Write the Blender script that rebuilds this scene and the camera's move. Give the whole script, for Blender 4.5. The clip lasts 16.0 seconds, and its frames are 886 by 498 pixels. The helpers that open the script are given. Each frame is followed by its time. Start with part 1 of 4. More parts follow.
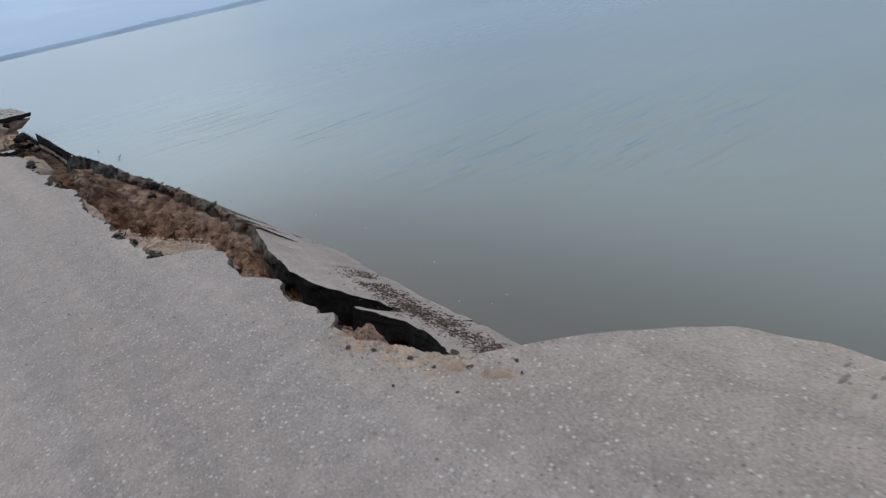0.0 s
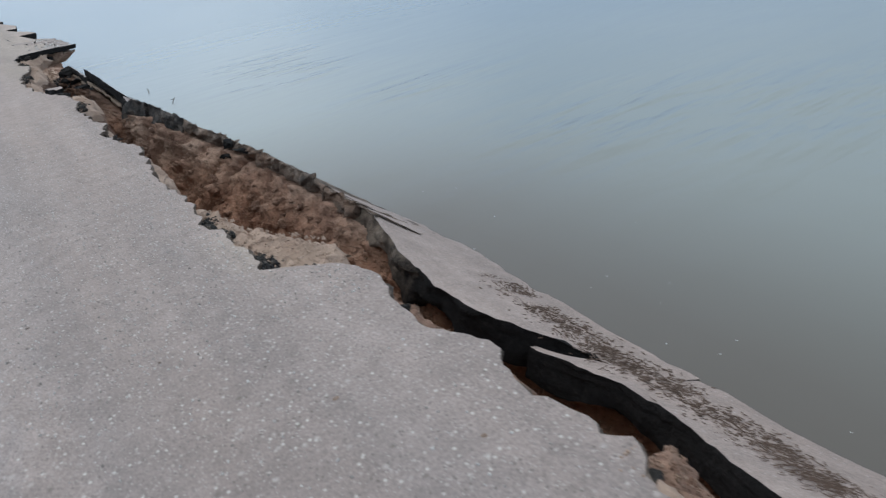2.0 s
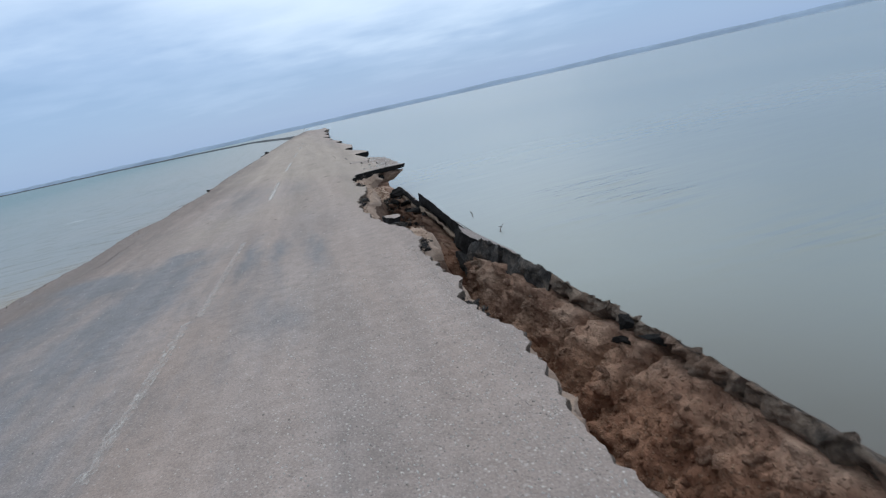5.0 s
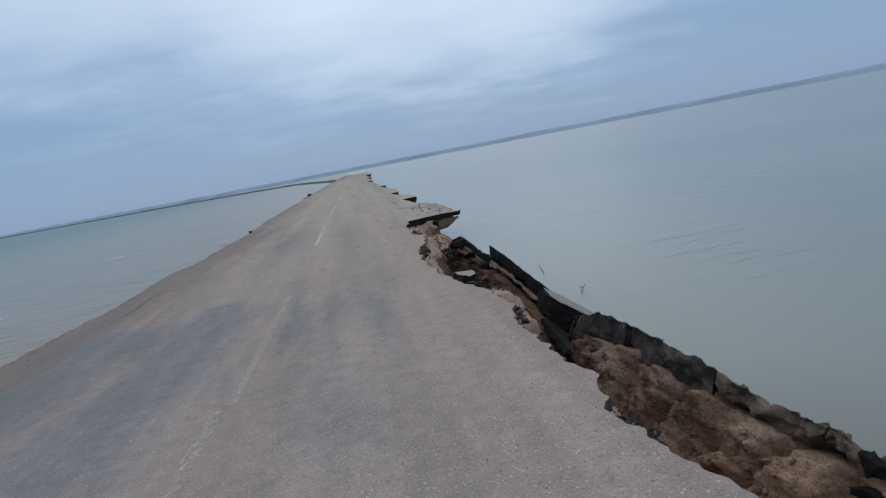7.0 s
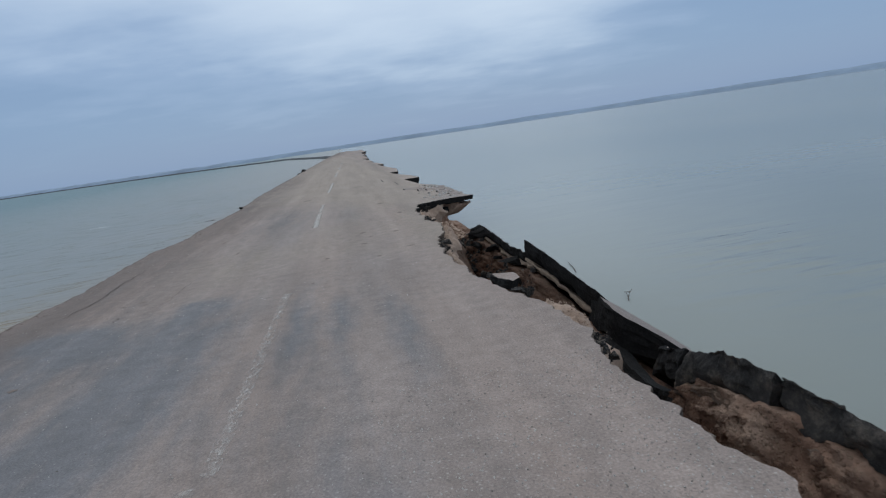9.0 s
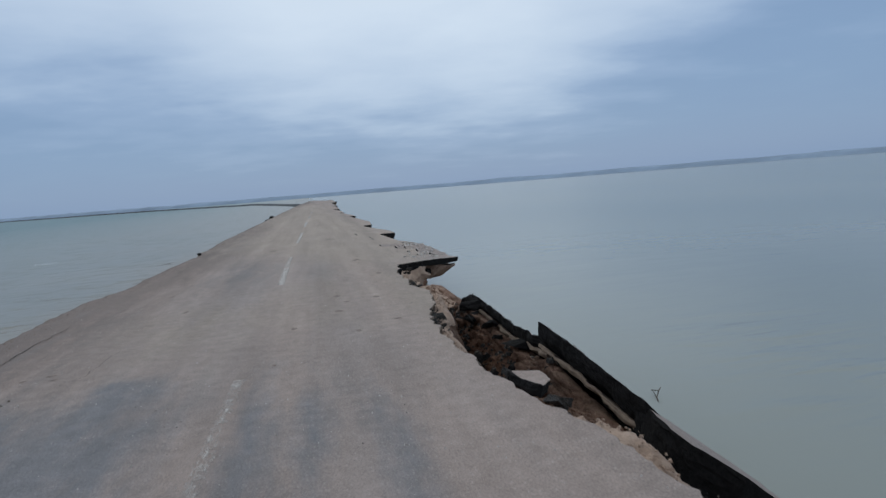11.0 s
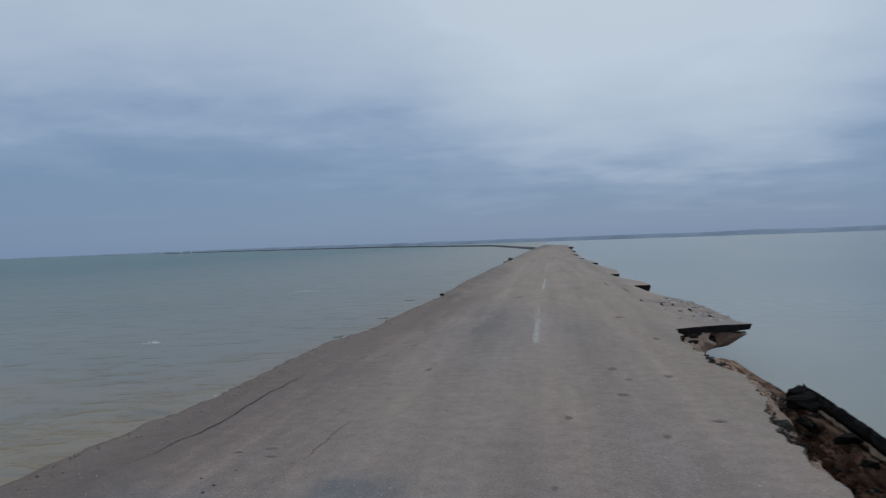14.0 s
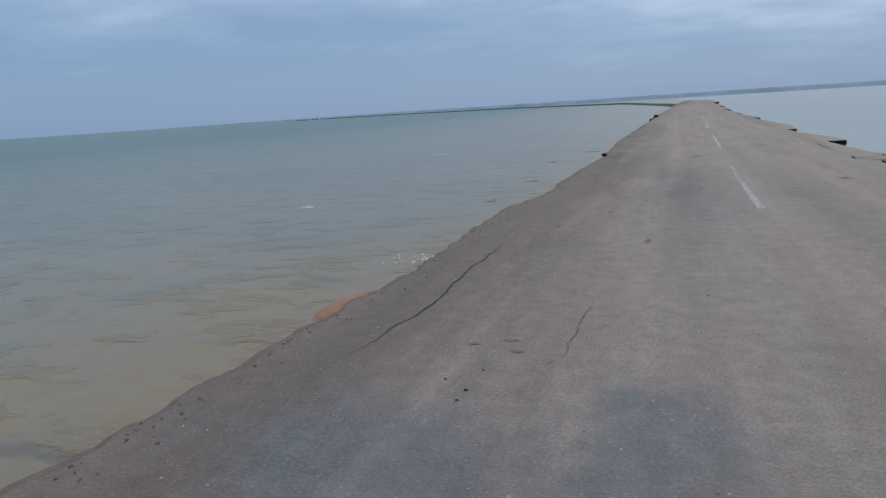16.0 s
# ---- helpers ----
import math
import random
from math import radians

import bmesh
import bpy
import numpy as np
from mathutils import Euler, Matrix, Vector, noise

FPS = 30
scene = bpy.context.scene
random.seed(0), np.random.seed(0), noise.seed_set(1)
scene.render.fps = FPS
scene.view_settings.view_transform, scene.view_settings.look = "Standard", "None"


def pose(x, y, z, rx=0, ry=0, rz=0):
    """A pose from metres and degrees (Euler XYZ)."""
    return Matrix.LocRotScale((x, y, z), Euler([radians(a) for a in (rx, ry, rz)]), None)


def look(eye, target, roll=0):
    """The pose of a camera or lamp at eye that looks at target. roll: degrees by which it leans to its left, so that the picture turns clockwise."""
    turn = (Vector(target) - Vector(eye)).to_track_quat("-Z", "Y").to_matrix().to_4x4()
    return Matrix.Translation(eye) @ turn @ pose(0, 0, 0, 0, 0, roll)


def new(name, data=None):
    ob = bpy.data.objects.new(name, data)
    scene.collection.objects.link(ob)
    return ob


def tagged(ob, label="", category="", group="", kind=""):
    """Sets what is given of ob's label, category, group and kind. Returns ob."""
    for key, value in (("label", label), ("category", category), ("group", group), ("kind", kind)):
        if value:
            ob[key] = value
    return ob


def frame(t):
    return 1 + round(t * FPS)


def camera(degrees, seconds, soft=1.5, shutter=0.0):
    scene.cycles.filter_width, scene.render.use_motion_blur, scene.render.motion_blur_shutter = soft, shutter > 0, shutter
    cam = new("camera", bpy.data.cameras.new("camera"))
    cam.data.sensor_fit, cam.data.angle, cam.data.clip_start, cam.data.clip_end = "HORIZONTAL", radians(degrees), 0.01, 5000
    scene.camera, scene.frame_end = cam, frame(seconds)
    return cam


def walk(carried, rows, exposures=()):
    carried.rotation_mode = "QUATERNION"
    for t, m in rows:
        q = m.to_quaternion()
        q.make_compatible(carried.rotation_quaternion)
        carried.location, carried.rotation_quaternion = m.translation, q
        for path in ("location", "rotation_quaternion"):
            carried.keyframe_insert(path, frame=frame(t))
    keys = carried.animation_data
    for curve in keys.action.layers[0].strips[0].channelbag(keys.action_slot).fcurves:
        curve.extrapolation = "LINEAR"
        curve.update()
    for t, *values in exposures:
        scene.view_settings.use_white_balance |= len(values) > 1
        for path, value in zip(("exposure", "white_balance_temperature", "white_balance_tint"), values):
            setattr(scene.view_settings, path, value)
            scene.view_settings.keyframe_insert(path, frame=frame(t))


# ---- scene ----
cam = camera(67.22, 16.0, soft=1.25, shutter=0.3)
PATH = [
    (0.0, pose(0.000, 0.000, 1.750, 66.20, 11.95, -38.84)),
    (0.5, pose(0.015, 0.583, 1.719, 66.54, 12.41, -40.99)),
    (1.0, pose(0.004, 1.118, 1.688, 63.64, 12.28, -44.12)),
    (1.5, pose(0.053, 1.614, 1.668, 62.70, 12.39, -41.97)),
    (2.0, pose(0.062, 2.139, 1.672, 63.01, 9.57, -35.17)),
    (2.5, pose(0.049, 2.733, 1.681, 64.31, 15.26, -31.50)),
    (3.0, pose(0.099, 3.275, 1.675, 67.15, 15.48, -26.37)),
    (3.5, pose(0.099, 3.816, 1.679, 68.22, 14.27, -21.93)),
    (4.0, pose(0.046, 4.358, 1.704, 70.64, 13.97, -20.99)),
    (4.5, pose(0.019, 4.866, 1.744, 76.13, 14.67, -15.07)),
    (4.7, pose(0.004, 5.054, 1.747, 76.27, 13.56, -13.26)),
    (6.8, pose(-0.327, 7.010, 1.720, 81.91, 11.72, -7.94)),
    (7.0, pose(-0.358, 7.200, 1.717, 81.60, 10.92, -8.27)),
    (7.5, pose(-0.449, 7.669, 1.699, 80.95, 8.85, -6.82)),
    (8.0, pose(-0.521, 8.124, 1.703, 79.27, 7.55, -9.62)),
    (8.5, pose(-0.565, 8.601, 1.714, 80.15, 9.58, -9.14)),
    (8.7, pose(-0.594, 8.779, 1.711, 79.91, 8.73, -8.48)),
    (10.8, pose(-0.774, 10.714, 1.698, 82.68, 7.65, -11.61)),
    (11.0, pose(-0.767, 10.888, 1.704, 84.42, 4.70, -11.26)),
    (11.5, pose(-0.787, 11.286, 1.713, 86.50, 6.63, -10.20)),
    (12.0, pose(-0.844, 11.663, 1.717, 87.36, 5.69, -8.68)),
    (12.5, pose(-0.906, 12.090, 1.735, 88.85, 1.74, -4.63)),
    (13.0, pose(-1.039, 12.484, 1.727, 89.00, 3.42, 0.57)),
    (13.5, pose(-1.175, 12.862, 1.719, 88.66, 2.68, 3.02)),
    (14.0, pose(-1.312, 13.217, 1.704, 89.43, 2.13, 8.61)),
    (14.5, pose(-1.542, 13.550, 1.676, 87.26, 2.94, 12.63)),
    (15.0, pose(-1.826, 13.789, 1.635, 85.67, -0.52, 15.63)),
    (15.5, pose(-2.191, 14.068, 1.619, 80.61, 1.24, 19.12)),
    (16.0, pose(-2.593, 14.282, 1.605, 78.23, 3.69, 18.97)),
]
EXPOSURES = [(0, 0.14), (1.5, 0.28), (2.0, 0.36), (2.5, 0.43), (3.5, 0.42), (4.5, 0.28), (7, -0.21), (8.5, -0.26), (11, -0.31), (12, -0.56), (12.5, -0.60), (13.5, -0.64), (14.5, -0.62), (15.0, -0.64), (15.5, -0.52), (16, -0.25)]
walk(cam, PATH, EXPOSURES)

# ---- world and light ----
WATER = -1.2
world = bpy.data.worlds.new("overcast_sky")
scene.world = world
world.use_nodes = True


def sky_nodes():
    nt = world.node_tree
    nt.nodes.clear()
    n, l = nt.nodes.new, nt.links.new
    out, bg = n("ShaderNodeOutputWorld"), n("ShaderNodeBackground")
    bg.inputs[1].default_value = 1.0
    l(bg.outputs[0], out.inputs[0])
    sky = n("ShaderNodeTexSky")
    sky.sky_type, sky.sun_disc = "NISHITA", False
    sky.sun_elevation, sky.sun_rotation = radians(50), radians(8)
    scaled = n("ShaderNodeMix"); scaled.data_type, scaled.blend_type = "RGBA", "MULTIPLY"
    scaled.inputs[0].default_value = 1.0
    l(sky.outputs[0], scaled.inputs[6]); scaled.inputs[7].default_value = (0.10, 0.10, 0.10, 1)
    co, sep = n("ShaderNodeTexCoord"), n("ShaderNodeSeparateXYZ")
    l(co.outputs["Generated"], sep.inputs[0])
    # overcast layer: slate near the horizon, pale higher up
    ramp = n("ShaderNodeValToRGB")
    e = ramp.color_ramp.elements
    e[0].position, e[0].color = 0.0, (0.264, 0.410, 0.652, 1)
    e[1].position, e[1].color = 0.60, (0.86, 0.97, 1.06, 1)
    for at, colour in ((0.05, (0.270, 0.420, 0.660, 1)), (0.11, (0.335, 0.487, 0.732, 1)), (0.16, (0.460, 0.615, 0.845, 1)), (0.225, (0.600, 0.750, 0.955, 1)), (0.38, (0.80, 0.94, 1.10, 1))):
        m = e.new(at); m.color = colour
    # cloud layers overhead, drawn together towards the horizon
    lift = n("ShaderNodeMath"); lift.operation = "ADD"; lift.inputs[1].default_value = 0.13
    l(sep.outputs[2], lift.inputs[0])
    flat = n("ShaderNodeCombineXYZ")
    for k in (0, 1):
        dv = n("ShaderNodeMath"); dv.operation = "DIVIDE"
        l(sep.outputs[k], dv.inputs[0]); l(lift.outputs[0], dv.inputs[1]); l(dv.outputs[0], flat.inputs[k])
    parts = []
    for scale, seed, detail, amp in (((0.35, 0.35, 1), (0.3, 1.9, 0.0), 4, 0.12), ((1.2, 1.5, 1), (3.3, 0.4, 2.0), 9, 0.20), ((3.0, 3.4, 1), (1.7, 5.4, 3.0), 8, 0.08)):
        mp = n("ShaderNodeMapping"); mp.inputs["Scale"].default_value = scale; mp.inputs["Location"].default_value = seed
        l(flat.outputs[0], mp.inputs[0])
        nz = n("ShaderNodeTexNoise"); nz.inputs["Scale"].default_value = 1.0; nz.inputs["Detail"].default_value = detail
        l(mp.outputs[0], nz.inputs[0])
        sh = n("ShaderNodeMath"); sh.operation = "MULTIPLY_ADD"; sh.inputs[1].default_value = amp; sh.inputs[2].default_value = -amp / 2
        l(nz.outputs[0], sh.inputs[0]); parts.append(sh)
    s1 = n("ShaderNodeMath"); s1.operation = "ADD"
    l(parts[0].outputs[0], s1.inputs[0]); l(parts[1].outputs[0], s1.inputs[1])
    s3 = n("ShaderNodeMath"); s3.operation = "ADD"
    l(s1.outputs[0], s3.inputs[0]); l(parts[2].outputs[0], s3.inputs[1])
    s2 = n("ShaderNodeMath"); s2.operation = "ADD"
    l(sep.outputs[2], s2.inputs[0]); l(s3.outputs[0], s2.inputs[1])
    # brighter cloud towards the hidden sun, and a slate bank of cloud beside it
    last = s2.outputs[0]
    # the dip at azimuth 66 is unseen, added to dim the water's reflection
    for (az, el), width, gain in (((14, 26), 0.87, 0.13), ((-12, 28), 0.87, 0.02), ((34, 11), 0.962, -0.075), ((66, 20), 0.80, -0.11), ((-32, 12), 0.85, -0.05)):
        v = Vector((math.sin(radians(az)) * math.cos(radians(el)), math.cos(radians(az)) * math.cos(radians(el)), math.sin(radians(el))))
        dot = n("ShaderNodeVectorMath"); dot.operation = "DOT_PRODUCT"; dot.inputs[1].default_value = v
        l(co.outputs["Generated"], dot.inputs[0])
        mr = n("ShaderNodeMapRange"); mr.interpolation_type = "SMOOTHSTEP"
        mr.inputs[1].default_value, mr.inputs[2].default_value, mr.inputs[4].default_value = width, 1.0, gain
        l(dot.outputs["Value"], mr.inputs[0])
        sm = n("ShaderNodeMath"); sm.operation = "ADD"
        l(last, sm.inputs[0]); l(mr.outputs[0], sm.inputs[1]); last = sm.outputs[0]
    l(last, ramp.inputs[0])
    mix = n("ShaderNodeMix"); mix.data_type = "RGBA"; mix.inputs[0].default_value = 0.88
    l(scaled.outputs[2], mix.inputs[6]); l(ramp.outputs[0], mix.inputs[7])
    l(mix.outputs[2], bg.inputs[0])


sky_nodes()
sun = new("sun", bpy.data.lights.new("sun", "SUN"))
sun.data.energy, sun.data.angle, sun.data.color = 0.5, radians(25), (1.0, 0.95, 0.88)
sun.matrix_world = look((6, 42, 50), (0, 0, 0))


# ---- materials ----
def material(name):
    m = bpy.data.materials.new(name)
    m.use_nodes = True
    nt = m.node_tree
    return m, nt, nt.nodes["Principled BSDF"], nt.nodes.new, nt.links.new


def noise_node(nt, scale, detail=4, rough=0.55, stretch=(1, 1, 1), vec=None):
    n, l = nt.nodes.new, nt.links.new
    if vec is None:
        vec = n("ShaderNodeTexCoord").outputs["Object"]
    mp = n("ShaderNodeMapping"); mp.inputs["Scale"].default_value = stretch
    l(vec, mp.inputs[0])
    t = n("ShaderNodeTexNoise")
    t.inputs["Scale"].default_value, t.inputs["Detail"].default_value, t.inputs["Roughness"].default_value = scale, detail, rough
    l(mp.outputs[0], t.inputs[0])
    return t.outputs[0]


def ramp_node(nt, fac, stops):
    r = nt.nodes.new("ShaderNodeValToRGB")
    nt.links.new(fac, r.inputs[0])
    e = r.color_ramp.elements
    while len(e) < len(stops):
        e.new(0.5)
    for el, (p, c) in zip(e, stops):
        el.position = p
        el.color = (*c, 1) if isinstance(c, tuple) else (c, c, c, 1)
    return r.outputs[0]


def mix_node(nt, fac, a, b, blend="MIX"):
    m = nt.nodes.new("ShaderNodeMix"); m.data_type, m.blend_type = "RGBA", blend
    for sock, v in ((m.inputs[0], fac), (m.inputs[6], a), (m.inputs[7], b)):
        if isinstance(v, (int, float)):
            sock.default_value = v
        elif isinstance(v, tuple):
            sock.default_value = (*v, 1)
        else:
            nt.links.new(v, sock)
    return m.outputs[2]


def bump_node(nt, height, strength, distance, normal=None):
    b = nt.nodes.new("ShaderNodeBump")
    b.inputs["Strength"].default_value, b.inputs["Distance"].default_value = strength, distance
    nt.links.new(height, b.inputs["Height"])
    if normal is not None:
        nt.links.new(normal, b.inputs["Normal"])
    return b.outputs[0]


def speckle(nt, scale, lo, hi):
    v = nt.nodes.new("ShaderNodeTexVoronoi"); v.inputs["Scale"].default_value = scale
    mp = nt.nodes.new("ShaderNodeMapping"); mp.inputs["Rotation"].default_value = (0.3, 0.2, scale)
    nt.links.new(nt.nodes.new("ShaderNodeTexCoord").outputs["Object"], mp.inputs[0])
    nt.links.new(mp.outputs[0], v.inputs[0])
    return ramp_node(nt, v.outputs["Distance"], [(lo, 1.0), (hi, 0.0)]), v.outputs["Color"]


def make_road():
    m, nt, p, n, l = material("sandy_worn_asphalt")
    big = noise_node(nt, 0.5, 4, 0.6, (1.0, 0.12, 1))
    film = ramp_node(nt, big, [(0.35, 0.0), (0.65, 1.0)])
    grey, tan = (0.250, 0.210, 0.196), (0.318, 0.246, 0.213)
    base = mix_node(nt, film, grey, tan)
    wear, sand = n("ShaderNodeAttribute"), n("ShaderNodeAttribute")
    wear.attribute_name, sand.attribute_name = "bare", "sand"
    frayed = noise_node(nt, 2.2, 8, 0.72, (1.0, 0.22, 1))
    damp = n("ShaderNodeAttribute"); damp.attribute_name = "damp"
    for attr, colour in ((damp, (0.150, 0.114, 0.100)), (wear, (0.130, 0.139, 0.157)), (sand, (0.325, 0.266, 0.222))):
        k = n("ShaderNodeMath"); k.operation = "MULTIPLY_ADD"; k.inputs[1].default_value = 1.0
        l(attr.outputs["Fac"], k.inputs[0])
        off = n("ShaderNodeMath"); off.operation = "MULTIPLY_ADD"; off.inputs[1].default_value = 1.9; off.inputs[2].default_value = -1.0
        l(frayed, off.inputs[0]); l(off.outputs[0], k.inputs[2])
        base = mix_node(nt, ramp_node(nt, k.outputs[0], [(0.14, 0.0), (0.90, 0.80)]), base, colour)
    grain = noise_node(nt, 60, 3, 0.7)
    base = mix_node(nt, 1.0, base, ramp_node(nt, grain, [(0.3, 0.72), (0.7, 1.22)]), "MULTIPLY")
    tracks = noise_node(nt, 1.6, 4, 0.6, (1.0, 0.04, 1))
    base = mix_node(nt, 1.0, base, ramp_node(nt, tracks, [(0.3, 0.82), (0.7, 1.14)]), "MULTIPLY")
    blot = noise_node(nt, 1.1, 6, 0.65, (1.0, 0.45, 1))
    base = mix_node(nt, 1.0, base, ramp_node(nt, blot, [(0.3, 0.90), (0.7, 1.09)]), "MULTIPLY")
    mid = noise_node(nt, 6, 4, 0.6)
    base = mix_node(nt, 1.0, base, ramp_node(nt, mid, [(0.3, 0.86), (0.7, 1.12)]), "MULTIPLY")
    coarse = n("ShaderNodeAttribute"); coarse.attribute_name = "coarse"
    for size, lo, hi, share, tint in ((13, 0.05, 0.22, (0.62, 0.72), (0.37, 0.33, 0.305)), (11, 0.05, 0.20, (0.72, 0.80), (0.13, 0.108, 0.094)), (34, 0.10, 0.34, (0.62, 0.76), (0.53, 0.495, 0.455)), (70, 0.10, 0.36, (0.60, 0.70), (0.42, 0.39, 0.365)), (46, 0.08, 0.36, (0.64, 0.76), (0.095, 0.082, 0.073))):
        spot, col = speckle(nt, size, lo, hi)
        pick = ramp_node(nt, col, [(share[0], 0.0), (share[1], 0.85)])
        base = mix_node(nt, mix_node(nt, 1.0, mix_node(nt, 1.0, spot, pick, "MULTIPLY"), coarse.outputs["Color"], "MULTIPLY"), base, tint)
    l(base, p.inputs["Base Color"])
    p.inputs["Roughness"].default_value = 0.85
    b = bump_node(nt, grain, 0.7, 0.008)
    l(bump_node(nt, mid, 0.2, 0.01, b), p.inputs["Normal"])
    return m


def make_tar():
    m, nt, p, n, l = material("broken_asphalt_edge")
    g = noise_node(nt, 25, 5, 0.7)
    l(ramp_node(nt, g, [(0.35, (0.005, 0.0046, 0.005)), (0.62, (0.013, 0.0115, 0.0115)), (0.82, (0.055, 0.047, 0.041))]), p.inputs["Base Color"])
    p.inputs["Roughness"].default_value = 0.95
    p.inputs["Specular IOR Level"].default_value = 0.2
    l(bump_node(nt, g, 0.8, 0.03), p.inputs["Normal"])
    return m


def make_fracture():
    """Black asphalt fracture, caked with road base where soil clings to it."""
    m, nt, p, n, l = material("fractured_asphalt_face")
    g, a = noise_node(nt, 25, 5, 0.7), noise_node(nt, 4, 8, 0.75)
    tar = ramp_node(nt, g, [(0.35, (0.005, 0.0046, 0.005)), (0.62, (0.013, 0.0115, 0.0115)), (0.82, (0.055, 0.047, 0.041))])
    caked = ramp_node(nt, a, [(0.33, (0.020, 0.016, 0.014)), (0.47, (0.105, 0.083, 0.068)), (0.66, (0.235, 0.188, 0.150))])
    soiled = n("ShaderNodeAttribute"); soiled.attribute_name = "soiled"
    edge = n("ShaderNodeMath"); edge.operation = "MULTIPLY_ADD"; edge.inputs[1].default_value = 1.2; edge.inputs[2].default_value = -0.6
    l(noise_node(nt, 7, 6, 0.7), edge.inputs[0])
    add = n("ShaderNodeMath"); add.operation = "ADD"
    l(soiled.outputs["Fac"], add.inputs[0]); l(edge.outputs[0], add.inputs[1])
    l(mix_node(nt, ramp_node(nt, add.outputs[0], [(0.3, 0.0), (0.7, 1.0)]), tar, caked), p.inputs["Base Color"])
    p.inputs["Roughness"].default_value = 0.95
    p.inputs["Specular IOR Level"].default_value = 0.2
    l(bump_node(nt, g, 0.8, 0.03, bump_node(nt, a, 0.6, 0.05)), p.inputs["Normal"])
    return m


def make_soil():
    m, nt, p, n, l = material("damp_brown_soil")
    a, b = noise_node(nt, 1.8, 6, 0.65), noise_node(nt, 14, 6, 0.7)
    c = ramp_node(nt, a, [(0.30, (0.140, 0.076, 0.053)), (0.48, (0.246, 0.150, 0.107)), (0.66, (0.360, 0.250, 0.188))])
    c = mix_node(nt, 1.0, c, ramp_node(nt, b, [(0.3, 0.66), (0.7, 1.28)]), "MULTIPLY")
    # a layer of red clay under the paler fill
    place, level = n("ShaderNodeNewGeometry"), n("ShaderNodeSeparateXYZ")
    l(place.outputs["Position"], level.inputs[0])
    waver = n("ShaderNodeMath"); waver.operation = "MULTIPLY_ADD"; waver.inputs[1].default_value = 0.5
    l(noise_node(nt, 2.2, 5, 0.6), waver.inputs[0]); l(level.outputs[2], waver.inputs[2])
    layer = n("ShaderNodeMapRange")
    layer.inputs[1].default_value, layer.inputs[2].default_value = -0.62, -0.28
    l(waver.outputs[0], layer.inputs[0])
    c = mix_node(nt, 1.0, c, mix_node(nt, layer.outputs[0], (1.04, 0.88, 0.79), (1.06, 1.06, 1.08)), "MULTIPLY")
    crumb, tone = speckle(nt, 34, 0.18, 0.42)
    c = mix_node(nt, mix_node(nt, 1.0, crumb, ramp_node(nt, tone, [(0.45, 0.0), (0.7, 0.7)]), "MULTIPLY"), c, (0.34, 0.235, 0.165))
    darker = n("ShaderNodeAttribute"); darker.attribute_name = "darker"
    c = mix_node(nt, darker.outputs["Fac"], c, mix_node(nt, 1.0, c, (0.42, 0.40, 0.39), "MULTIPLY"))
    l(c, p.inputs["Base Color"])
    p.inputs["Roughness"].default_value = 0.95
    p.inputs["Specular IOR Level"].default_value = 0.25
    nb = bump_node(nt, b, 0.7, 0.035)
    nb = bump_node(nt, crumb, 0.8, 0.02, nb)
    l(bump_node(nt, noise_node(nt, 60, 4, 0.65), 0.7, 0.012, nb), p.inputs["Normal"])
    return m


def make_sand():
    m, nt, p, n, l = material("dry_tan_sand")
    a, b = noise_node(nt, 3, 5, 0.6), noise_node(nt, 30, 5, 0.7)
    c = ramp_node(nt, a, [(0.3, (0.28, 0.19, 0.14)), (0.7, (0.43, 0.318, 0.248))])
    c = mix_node(nt, 1.0, c, ramp_node(nt, b, [(0.3, 0.75), (0.7, 1.15)]), "MULTIPLY")
    l(c, p.inputs["Base Color"])
    p.inputs["Roughness"].default_value = 0.95
    l(bump_node(nt, b, 0.7, 0.02), p.inputs["Normal"])
    return m


def make_crust(name="crumbled_grey_road_base", earthy=False):
    m, nt, p, n, l = material(name)
    a, b = noise_node(nt, 4, 8, 0.75), noise_node(nt, 34, 6, 0.75)
    c = ramp_node(nt, a, [(0.33, (0.020, 0.015, 0.012)), (0.46, (0.115, 0.086, 0.068)), (0.66, (0.250, 0.192, 0.150))])
    if earthy == "sooty":
        c = ramp_node(nt, a, [(0.36, (0.008, 0.0075, 0.008)), (0.52, (0.034, 0.029, 0.027)), (0.68, (0.150, 0.122, 0.100))])
    elif earthy:
        c = mix_node(nt, ramp_node(nt, noise_node(nt, 1.6, 6, 0.7, (1, 0.6, 2.5)), [(0.42, 0.0), (0.56, 0.9)]), c, (0.175, 0.108, 0.075))
    c = mix_node(nt, 1.0, c, ramp_node(nt, b, [(0.3, 0.6), (0.7, 1.3)]), "MULTIPLY")
    l(c, p.inputs["Base Color"])
    p.inputs["Roughness"].default_value = 0.92
    l(bump_node(nt, b, 0.8, 0.02, bump_node(nt, a, 0.9, 0.08)), p.inputs["Normal"])
    return m


